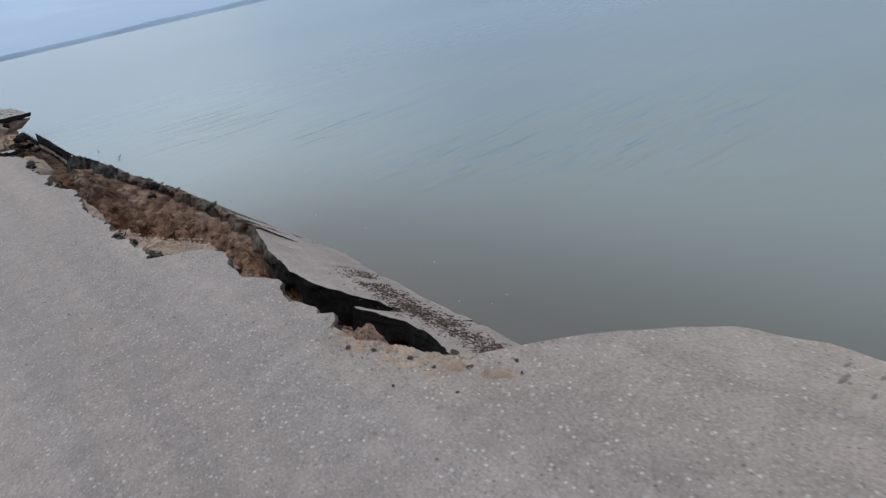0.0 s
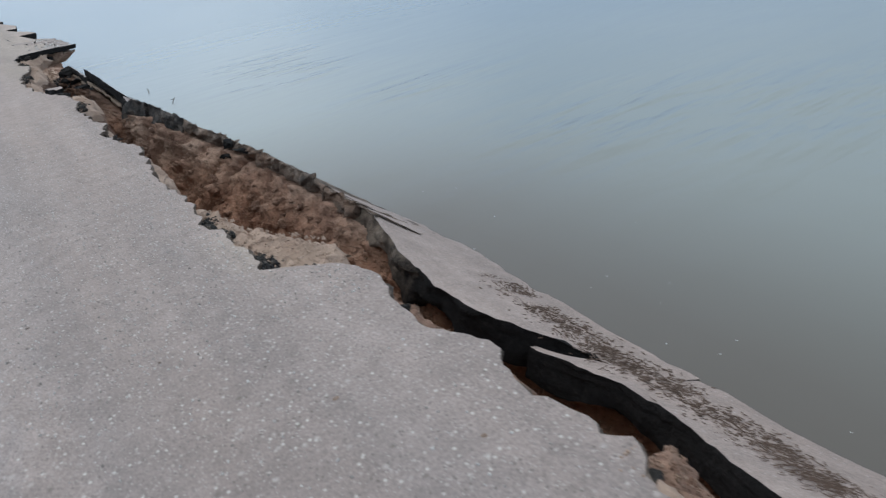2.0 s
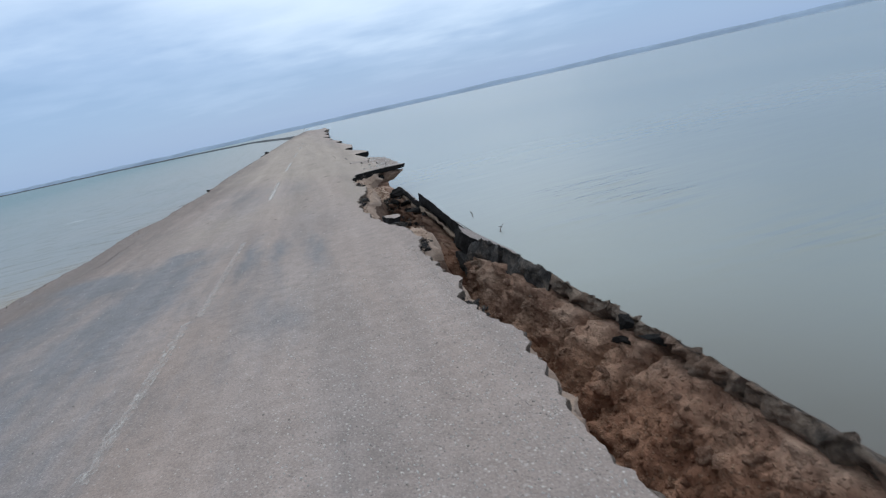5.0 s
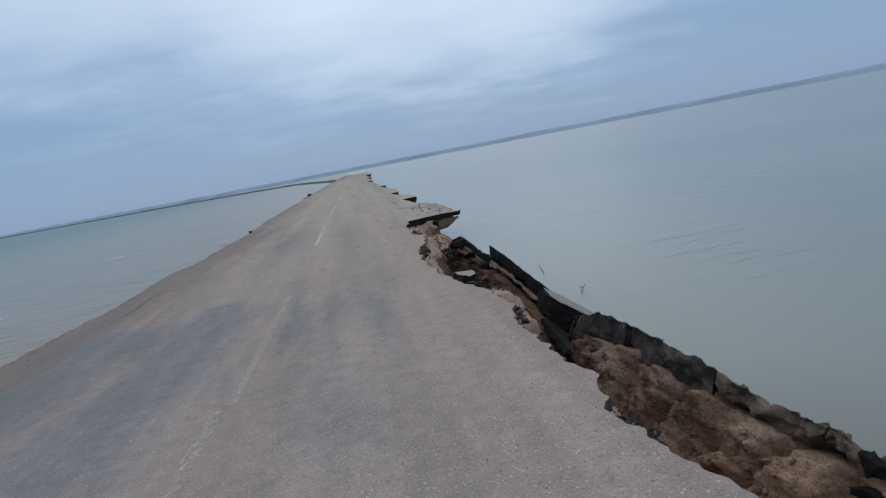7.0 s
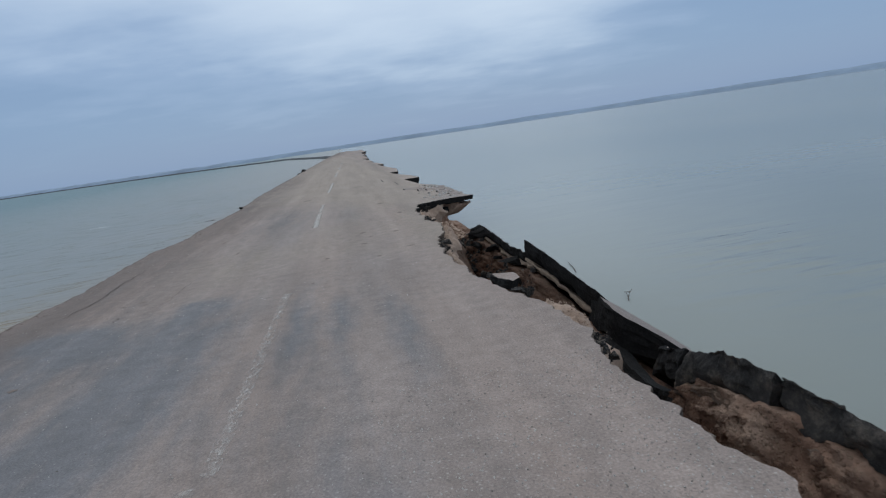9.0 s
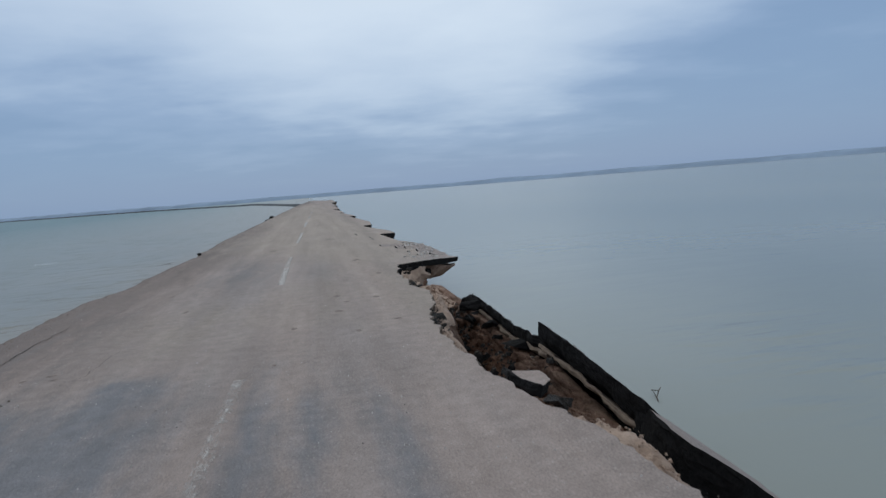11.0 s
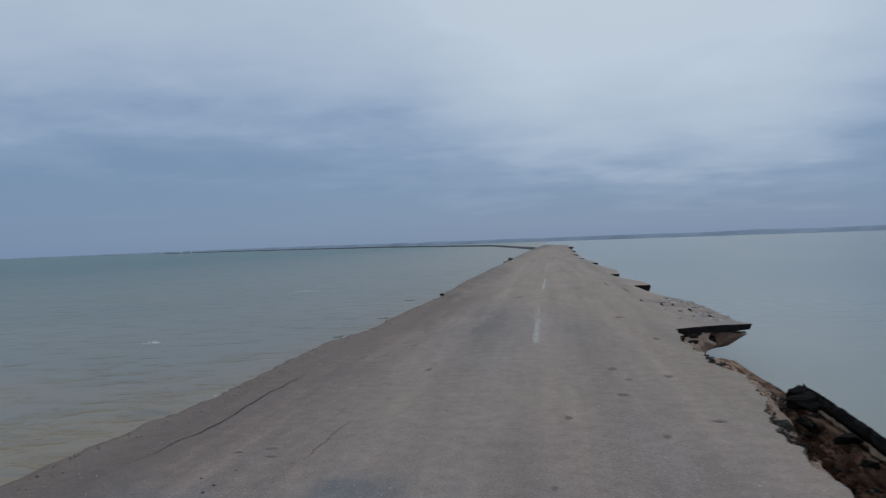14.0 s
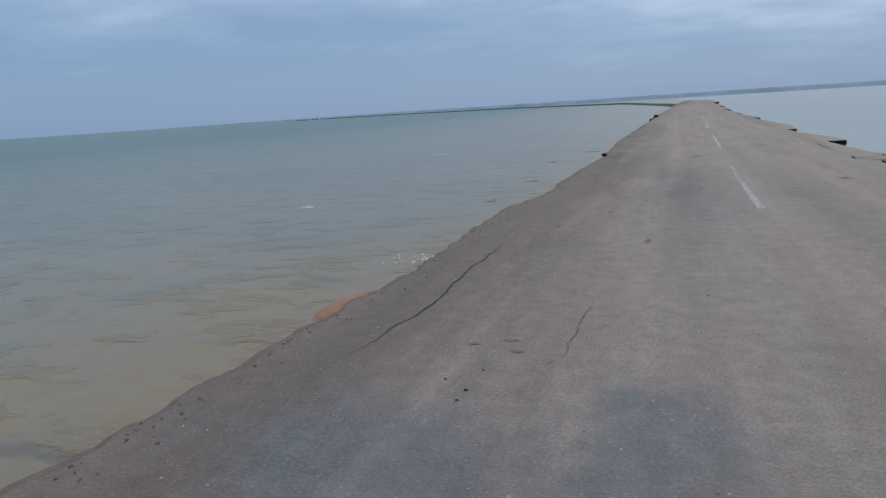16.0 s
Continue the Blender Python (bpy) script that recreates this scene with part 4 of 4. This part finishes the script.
lumps("asphalt_chunk", [(0.93, 6.8, -0.05, 0.09), (0.98, 6.55, -0.06, 0.06), (0.99, 5.92, -0.05, 0.08), (1.0, 5.72, -0.05, 0.06), (0.98, 10.8, -0.06, 0.09), (1.0, 10.5, -0.08, 0.06),
                        (0.74, 19.6, -0.07, 0.15), (0.7, 19.0, -0.07, 0.1), (1.04, 13.85, -0.07, 0.11), (1.05, 13.5, -0.08, 0.08), (0.9, 22.9, -0.07, 0.14), (0.95, 22.5, -0.07, 0.1),
                        (1.3, 4.78, -0.07, 0.07), (1.28, 3.2, -0.04, 0.06), (1.2, 25.4, -0.1, 0.14), (1.05, 24.6, -0.08, 0.12), (0.93, 15.72, -0.06, 0.13), (1.02, 15.84, -0.10, 0.15), (0.90, 15.45, -0.07, 0.10), (0.86, 16.75, -0.08, 0.11)],
      CRUMBLE, "black crumbling asphalt chunk at the broken road edge", "asphalt chunk", "chunks along the broken edge")
lumps("asphalt_chunk", [(-4.58, 34.2, 0.03, 0.17), (-4.66, 34.7, -0.04, 0.14), (-4.1, 68.5, 0.05, 0.42), (-4.3, 66, -0.05, 0.3), (-4.45, 54, -0.05, 0.2), (-4.62, 43.5, -0.05, 0.18)],
      TAR, "dark asphalt chunk at the ragged far edge", "asphalt chunk", "chunks along the far edge")
lumps("stone", [(1.50, 2.36, 0.0, 0.035), (1.58, 2.25, 0.0, 0.020), (1.36, 2.35, 0.0, 0.018), (1.72, 1.95, -0.01, 0.020), (1.2, 2.9, 0.0, 0.026), (1.27, 2.75, 0.0, 0.023), (0.9, 1.6, 0.0, 0.011), (1.5, 1.5, 0, 0.016),
                (-0.85, 8.1, 0.0, 0.017), (-2.35, 19.87, 0, 0.020), (-3.74, 22.06, 0, 0.018), (-3.67, 21.48, 0, 0.022), (-3.72, 20.68, 0, 0.018), (-3.6, 20.7, 0, 0.011), (-2.39, 20.82, 0, 0.014), (-4.08, 23.0, 0, 0.016), (-3.92, 17.87, 0, 0.014), (-3.75, 17.74, 0, 0.018), (-3.73, 18.05, 0, 0.010), (-2.62, 19.87, 0, 0.008), (-3.76, 17.6, 0, 0.015), (-3.4, 20.9, 0, 0.012), (-3.45, 21.6, 0, 0.011), (-0.6, 7.3, 0, 0.019), (0.2, 5.2, 0, 0.012), (-0.3, 6.2, 0, 0.020), (0.5, 12.5, 0, 0.013), (0.1, 13.4, 0, 0.012), (1.34, 2.52, 0, 0.025), (1.46, 2.2, 0, 0.025), (1.62, 2.05, 0, 0.023), (1.3, 2.1, 0, 0.014), (1.15, 2.4, 0, 0.013)],
      CRUST, "small dark stone lying on the asphalt", "stone", "stones on the road")
lumps("pale_stone", [(-5.28, 17.78, 0.0, 0.03), (0.7, 4.3, 0.0, 0.02), (0.45, 3.6, 0, 0.016), (1.0, 3.7, 0, 0.016)], SAND, "small pale stone lying on the asphalt", "stone", "stones on the road")


def scatter(name, count, place, mat, label, category, seed):
    """Many small lumps in one mesh."""
    rng = random.Random(seed)
    verts, faces = [], []
    for _ in range(count):
        x, y, z, r = place(rng)
        k = len(verts)
        a = rng.random() * 6.28
        ring = [(math.cos(a + i * 1.2566) * r * rng.uniform(0.6, 1.25), math.sin(a + i * 1.2566) * r * rng.uniform(0.6, 1.25)) for i in range(5)]
        verts += [(x + u, y + w, z - r * 0.2) for u, w in ring] + [(x + u * 0.55, y + w * 0.55, z + r * rng.uniform(0.35, 0.75)) for u, w in ring]
        faces += [(k + i, k + (i + 1) % 5, k + 5 + (i + 1) % 5, k + 5 + i) for i in range(5)] + [tuple(k + 5 + i for i in range(5))]
    return tagged(mesh_object(name, verts, faces, [mat]), label, category, kind="stuff")


def on_road(rng):
    y = rng.uniform(-0.5, 9) if rng.random() < 0.72 else rng.uniform(9, 24)
    x = rng.uniform(left_edge(y) + 0.1, right_edge(y) - 0.1)
    return x, y, road_z(x, y) + 0.001, rng.choice([0.003, 0.003, 0.004, 0.005, 0.006, 0.009])


def make_gravel():
    m, nt, p, n, l = material("mixed_gravel")
    g = n("ShaderNodeNewGeometry")
    l(ramp_node(nt, g.outputs["Random Per Island"], [(0.0, (0.16, 0.14, 0.125)), (0.18, (0.28, 0.25, 0.23)), (0.6, (0.38, 0.35, 0.33)), (1.0, (0.52, 0.49, 0.46))]), p.inputs["Base Color"])
    p.inputs["Roughness"].default_value = 0.8
    return m


GRAVEL = make_gravel()
def by_the_rim(rng):
    y = rng.uniform(5, 13.5)
    x = right_edge(y) - 0.05 - 1.6 * rng.random() ** 1.5
    return x, y, road_z(x, y) + 0.001, rng.choice([0.003, 0.004, 0.005, 0.007])


scatter("loose_gravel", 6000, by_the_rim, GRAVEL, "loose gravel worn out of the road beside the rim", "gravel", 23)
scatter("gravel", 9000, on_road, GRAVEL, "fine pale gravel strewn over the road surface", "gravel", 3)


def by_the_left_edge(rng):
    y = rng.uniform(13, 40)
    x = left_edge(y) + 0.02 + 0.35 * rng.random() ** 2.2
    return x, y, road_z(x, y) - (0.02 if x < left_edge(y) + 0.08 else 0.0), rng.choice([0.004, 0.006, 0.008, 0.011, 0.016])


scatter("edge_crumbs", 1100, by_the_left_edge, DIRT, "dark crumbs broken off the road's soft edge", "rubble", 27)


def in_crack(rng):
    row = SLOPE[rng.randrange(len(SLOPE))]
    x, y, z = row[rng.randrange(26, 80)]
    return x - 0.005, y + rng.uniform(-0.02, 0.02), z + 0.004, rng.choice([0.006, 0.008, 0.011, 0.014, 0.018, 0.024, 0.036])


def in_hollow(rng):
    y = rng.uniform(17.6, 22.6)
    lx, lz, bx, bz, cx, cz, ox = section(y)
    t = rng.uniform(0.0, 1.0)
    return bx + (cx - bx) * t, y, bz + (cz - 0.1 - bz) * t + 0.01, rng.choice([0.02, 0.03, 0.045, 0.065])


scatter("rubble", 420, in_hollow, CRUMBLE, "black rubble of broken asphalt in the hollow", "rubble", 14)
darken(scatter("soil_lumps", 260, in_hollow, SOIL, "brown lumps of earth in the hollow", "soil", 16))
def clods():
    """The larger clods, one by one, on the near slope."""
    rng = random.Random(61)
    meshes = [lump_mesh("clod", 11 + k * 2.9, SOIL, 0.5, 0.75, 2) for k in range(6)]
    near = [r for r in SLOPE if r[0][1] < 13.2]
    for k in range(280):
        x, y, z = near[rng.randrange(len(near))][rng.randrange(28, 78)]
        size = rng.choice([0.022, 0.028, 0.035, 0.045, 0.06])
        ob = new("clod", meshes[k % 6])
        ob.parent = EMBANKMENT
        ob.matrix_world = pose(x - size * 0.2, y, z + size * 0.15, rng.uniform(-40, 40), rng.uniform(-40, 40), rng.uniform(0, 360)) @ Matrix.Diagonal((size, size * rng.uniform(0.7, 1.3), size * rng.uniform(0.6, 1.0), 1))


clods()
darken(scatter("soil_clods", 3600, in_crack, SOIL, "loose brown clods of earth on the crack's slope", "soil", 4))


lumps("asphalt_chunk", [(2.06, 10.28, -0.56, 0.15), (2.13, 9.9, -0.44, 0.13), (2.14, 10.35, -0.42, 0.13), (1.74, 21.75, -0.36, 0.3), (1.62, 21.35, -0.48, 0.2), (1.72, 20.6, -0.48, 0.2), (1.70, 19.2, -0.50, 0.24), (1.45, 20.1, -0.85, 0.18),
                        (1.76, 22.1, -0.34, 0.22), (1.55, 18.9, -0.68, 0.16), (1.5, 21.8, -0.6, 0.14), (1.4, 19.5, -0.95, 0.16), (1.6, 18.3, -0.6, 0.14), (1.3, 20.9, -0.9, 0.2), (1.66, 20.1, -0.56, 0.14)],
      TAR, "black asphalt chunk stuck in the earth slope", "asphalt chunk", "chunks in the earth slope")


def on_ledge(rng):
    y = rng.choice([rng.uniform(5.4, 7.4), rng.uniform(14, 26)])
    lx, lz = section(y)[:2]
    t = rng.uniform(-0.1, 1)
    return right_edge(y) + lx * t, y, lz + 0.02, rng.choice([0.005, 0.008, 0.012, 0.018])


def at_crack_end(rng):
    y = min(3.3, max(2.05, rng.gauss(2.65, 0.27)))
    x = right_edge(y) + rng.gauss(0.07, 0.12)
    lx, lz, bx, bz = section(y)[:4]
    edge = right_edge(y)
    z = road_z(x, y) if x < edge else lz + (bz - lz) * max(0, (x - edge - lx) / max(0.1, bx - edge - lx))
    return x, y, z + 0.001, rng.choice([0.002, 0.003, 0.004, 0.005, 0.007, 0.010])


scatter("sand_heap", 1500, at_crack_end, SAND, "heap of loose tan sand and crumbs at the crack's end", "sand", 15)


def sand_drift():
    """Loose sand lying over the crumbled rim where the crack runs out."""
    line = np.array([(1.27, 3.15), (1.25, 2.95), (1.30, 2.75), (1.35, 2.55), (1.40, 2.35), (1.47, 2.15), (1.55, 1.95)])
    rows = []
    for i in range(60):
        y = 3.15 - 1.2 * i / 59
        cx = float(np.interp(-y, -line[:, 1], line[:, 0]))
        width = 0.12 * math.sin(math.pi * (i + 1) / 61) ** 0.6 * (1 + 0.5 * noise.noise(Vector((y * 5, 1, 8))))
        row = []
        for j in range(17):
            u = j / 8 - 1
            x = cx + u * width
            h = 0.026 * (1 - u * u) * (0.25 + 1.6 * fbm(x * 9, y * 9, 3)) + 0.022 * fbm(x * 30, y * 30, 6, 4) * (1 - u ** 4) - 0.003
            row.append((x, y, road_z(x, y) - 0.004 + h - 0.09 * max(0.0, x - right_edge(y)) / 0.1))
        rows.append(row)
    v, f = loft(rows)
    tagged(mesh_object("sand_drift", v, f, [SAND], smooth=True), "tan sand spilled over the crumbled rim at the crack's end", "sand", kind="stuff")


sand_drift()


def crumbled_rim(cx, cy, spread, count, seed):
    """Asphalt that has gone to black and tan crumbs, still lying at the rim."""
    def place(rng):
        y = cy + rng.gauss(0, spread)
        x = right_edge(y) + rng.gauss(cx, 0.035)
        return x, y, -0.035 - 0.25 * max(0.0, x - right_edge(y)) + rng.uniform(-0.02, 0.02), rng.choice([0.006, 0.008, 0.011, 0.014, 0.019])
    scatter("crumbled_asphalt", 2 * count, place, CRUMBLE, "black and tan asphalt crumbs heaped on the broken rim", "rubble", seed)


for k, (dx, y, spread, count) in enumerate([(0.03, 6.75, 0.11, 130), (0.04, 5.75, 0.10, 130), (0.03, 10.75, 0.12, 45), (0.03, 13.7, 0.15, 110), (0.04, 19.3, 0.3, 150), (0.05, 22.7, 0.25, 120)]):
    crumbled_rim(dx, y, spread, count, 40 + k)


def by_far_edge(rng):
    y = rng.uniform(27.6, 33.2)
    x = right_edge(y) - 0.06 - abs(rng.gauss(0, 0.35)) - 0.12 * max(0.0, 30 - y)
    return x, y, road_z(x, y) + 0.002, rng.choice([0.015, 0.02, 0.03, 0.04, 0.055])


scatter("asphalt_rubble", 150, by_far_edge, GRAVEL, "pale broken bits of asphalt along the far edge", "rubble", 52)


def in_crack_end(rng):
    y = rng.uniform(2.7, 3.7)
    edge = right_edge(y)
    lx, lz, bx, bz = section(y)[:4]
    t = rng.uniform(-0.3, 1)
    if t < 0:
        return edge + lx * (1 + t / 0.3 * 0.6), y, lz + 0.01, rng.choice([0.004, 0.006, 0.010])
    return edge + lx + (bx - edge - lx) * t, y, lz + (bz - lz) * t + 0.01, rng.choice([0.004, 0.006, 0.009, 0.013])


scatter("earth_rubble", 800, in_crack_end, SOIL, "brown earth rubble inside the crack's narrow end", "rubble", 21)
scatter("sand_crumbs", 1500, on_ledge, SAND, "crumbs of dry tan sand beside the broken asphalt", "sand", 5)


# ---- washed-up reeds, twigs, mound, foam ----
def sticks(name, count, place, mat, label, category, seed, kind="stuff"):
    rng = random.Random(seed)
    verts, faces = [], []
    for _ in range(count):
        x, y, z, length, r, yaw, rise = place(rng)
        d = Vector((math.cos(yaw) * math.cos(rise), math.sin(yaw) * math.cos(rise), math.sin(rise)))
        side = Vector((-math.sin(yaw), math.cos(yaw), 0))
        up = d.cross(side)
        k = len(verts)
        for s in (0, 0.5, 1):
            c = Vector((x, y, z)) + d * length * s + side * length * 0.08 * math.sin(s * 3)
            rr = r * (1 - 0.5 * s)
            verts += [c + side * rr, c + up * rr, c - side * rr, c - up * rr]
        for a in (0, 4):
            faces += [(k + a + i, k + a + (i + 1) % 4, k + a + 4 + (i + 1) % 4, k + a + 4 + i) for i in range(4)]
    return tagged(mesh_object(name, verts, faces, [mat]), label, category, kind=kind)


def on_slab(rng):
    y = rng.uniform(2.5, 6.1)
    x = np.interp(y, [2.5, 3.2, 3.7, 4.2, 4.65, 5.4, 6.1], [2.25, 2.46, 2.58, 2.63, 2.62, 2.68, 2.78]) + rng.gauss(0, 0.095) + 0.07 * noise.noise(Vector((y * 5, 2, 2)))
    inner = np.interp(y, [2.3, 2.6, 3.2, 3.6, 3.95, 4.3, 4.6, 4.93, 5.2, 5.77, 6.3], [1.5, 1.62, 2.05, 2.2, 2.33, 2.45, 2.53, 2.37, 2.1, 2.03, 2.1])
    zin = np.interp(y, [2.3, 2.6, 3.2, 3.6, 3.95, 4.6, 4.93, 5.2, 5.77, 6.3], [-0.12, -0.25, -0.68, -0.84, -0.9, -1.0, -0.9, -0.71, -0.64, -0.57])
    outer = np.interp(y, [2.3, 2.8, 3.5, 4.2, 5.0, 5.8], [2.7, 2.9, 3.0, 3.03, 3.06, 3.10])
    zout = np.interp(y, [2.3, 2.8, 3.5], [-1.0, -1.2, -1.24])
    z = zin + (zout - zin) * (x - inner) / max(0.1, outer - inner)
    return x, y, z + 0.006, rng.uniform(0.010, 0.055), rng.uniform(0.002, 0.006), rng.gauss(1.85, 0.5), rng.uniform(-0.2, 0.02)


REED = make_plain("soaked_brown_reed", (0.118, 0.080, 0.062), 0.9, 14)
sticks("washed_up_reeds", 2800, on_slab, REED, "dark washed-up reed bits lying along the sunken slab", "reeds", 6)


def branch(points, r, label):
    cu = bpy.data.curves.new("twig", "CURVE")
    cu.dimensions, cu.bevel_depth, cu.bevel_resolution = "3D", r, 1
    for line in points:
        sp = cu.splines.new("POLY")
        sp.points.add(len(line) - 1)
        for pt, c in zip(sp.points, line):
            pt.co = (*c, 1)
            pt.radius = 1.0 - 0.6 * line.index(c) / len(line)
    cu.materials.append(TWIG)
    tagged(new("floating_branch", cu), label, "branch", "branches in the water")


branch([[(3.2, 18.3, -1.20), (3.26, 18.45, -1.19), (3.32, 18.65, -1.18)], [(3.26, 18.45, -1.19), (3.32, 18.5, -1.13), (3.36, 18.53, -1.10)], [(3.32, 18.5, -1.13), (3.28, 18.62, -1.15)]], 0.007, "thin dark branch sticking out of the water")
branch([[(3.2, 20.6, -1.19), (3.27, 20.9, -1.185), (3.34, 21.4, -1.18)]], 0.009, "thin dark branch floating beside the slab")
branch([[(2.75, 18.8, -1.15), (2.75, 19.6, -1.15), (2.7, 20.5, -1.12)]], 0.009, "thin dark branch resting against the slab")


for k, (x, y, length) in enumerate([(-7.9, 38.7, 0.5), (-7.4, 52.2, 0.9), (-8.5, 46.5, 0.6), (-8.1, 33.7, 0.4)]):
    branch([[(x, y, WATER), (x + length * 0.5, y + 0.1 * math.sin(k), WATER + 0.012), (x + length, y + 0.2 * math.cos(k), WATER)], [(x + length * 0.5, y + 0.1 * math.sin(k), WATER + 0.012), (x + length * 0.7, y + 0.25, WATER + 0.02)]], 0.009, "dark stick drifting near the road's edge")


def mound(cx, cy, rx, ry, h):
    rows = []
    for i in range(26):
        row = []
        for j in range(26):
            u, w = i / 12.5 - 1, j / 12.5 - 1
            x, y = cx + u * rx, cy + w * ry
            z = h * max(-0.6, 1 - (u * u + w * w) * 1.1 + 0.6 * fbm(x * 1.3, y * 1.3, 4))
            row.append((x, y, WATER - 0.03 + z))
        rows.append(row)
    v, f = loft(rows)
    tagged(mesh_object("sand_mound", v, f, [CLAY], smooth=True), "reddish clay mound just above the muddy water", "mound")


CLAY = make_plain("wet_red_clay", (0.31, 0.150, 0.088), 0.6, 9)
mound(-7.15, 23.0, 0.55, 1.0, 0.15)
FOAM = make_plain("white_foam", (0.75, 0.77, 0.76), 0.8, 12)


def foam_bits(rng):
    x, y, w = rng.choice([(-13.9, 33.1, 0.16), (-17.0, 55.6, 0.4), (-7.3, 26.0, 0.35)])
    return x + rng.gauss(0, w), y + rng.gauss(0, 0.7 * w), WATER, rng.uniform(0.015, 0.05)


scatter("foam", 110, foam_bits, FOAM, "small white foam crests on the water", "foam", 8)


def specks(rng):
    y = rng.uniform(2.5, 9)
    return 3.1 + rng.random() ** 2 * 1.6, y, WATER, rng.uniform(0.003, 0.008)


scatter("floating_specks", 16, specks, FOAM, "tiny white specks floating beside the slab", "debris", 9)


# ---- shallow scars in the road surface, far markers ----
def scar(x, y, w, h, seed):
    n = 14
    ring = [(x + w * math.cos(6.2832 * k / n) * (0.75 + 0.6 * noise.noise(Vector((k * 0.9, seed, 1)))), y + h * math.sin(6.2832 * k / n) * (0.75 + 0.6 * noise.noise(Vector((k * 0.9, seed, 5))))) for k in range(n)]
    verts = [(x, y, road_z(x, y) + 0.004)] + [(a, b, road_z(a, b) + 0.003) for a, b in ring]
    tagged(mesh_object("road_scar", verts, [(0, 1 + k, 1 + (k + 1) % n) for k in range(n)], [SCAR]), "shallow brown scar worn into the asphalt", "scar", "scars in the road", kind="structure")


SCAR = make_plain("scraped_brown_asphalt", (0.175, 0.135, 0.115), 0.9, 14)
for k, (x, y, w, h) in enumerate([(0.11, 21.5, 0.10, 0.18), (-0.35, 19.0, 0.07, 0.12), (-3.67, 18.61, 0.12, 0.05), (-3.59, 18.4, 0.10, 0.05), (-3.93, 18.5, 0.08, 0.05), (-0.53, 20.55, 0.14, 0.14), (0.2, 19.5, 0.13, 0.12), (-0.37, 21.35, 0.10, 0.1), (-3.5, 24.1, 0.10, 0.2), (-4.07, 23.0, 0.08, 0.2), (-0.5, 22.0, 0.12, 0.2), (-1.15, 19.6, 0.08, 0.2),
                                  (-2.9, 22.0, 0.1, 0.25), (0.45, 24.5, 0.14, 0.3), (-1.3, 17.8, 0.05, 0.08), (0.2, 27.5, 0.2, 0.3), (-2.1, 33, 0.3, 0.5), (-0.2, 36, 0.4, 0.3), (-3.9, 15.3, 0.1, 0.1), (2.32, 0.93, 0.12, 0.02), (2.38, 0.72, 0.12, 0.018), (2.25, 0.8, 0.05, 0.012), (2.42, 0.83, 0.05, 0.015), (2.44, 0.97, 0.07, 0.015)]):
    scar(x, y, w * 0.6, h * 0.6, k * 1.7)

WHITE = make_plain("white_painted_marker", (0.8, 0.8, 0.8), 0.6, 2)
for x, y in ((-452, 791), (-442, 797)):
    bm = bmesh.new()
    bmesh.ops.create_cone(bm, cap_ends=True, segments=8, radius1=0.6, radius2=0.45, depth=5.0)
    me = bpy.data.meshes.new("white_marker")
    bm.to_mesh(me); bm.free()
    me.materials.append(WHITE)
    ob = new("white_marker", me)
    ob.location = (x, y, WATER + 2.2)
    tagged(ob, "tiny white marker post far out on the water", "marker post", "far marker posts")
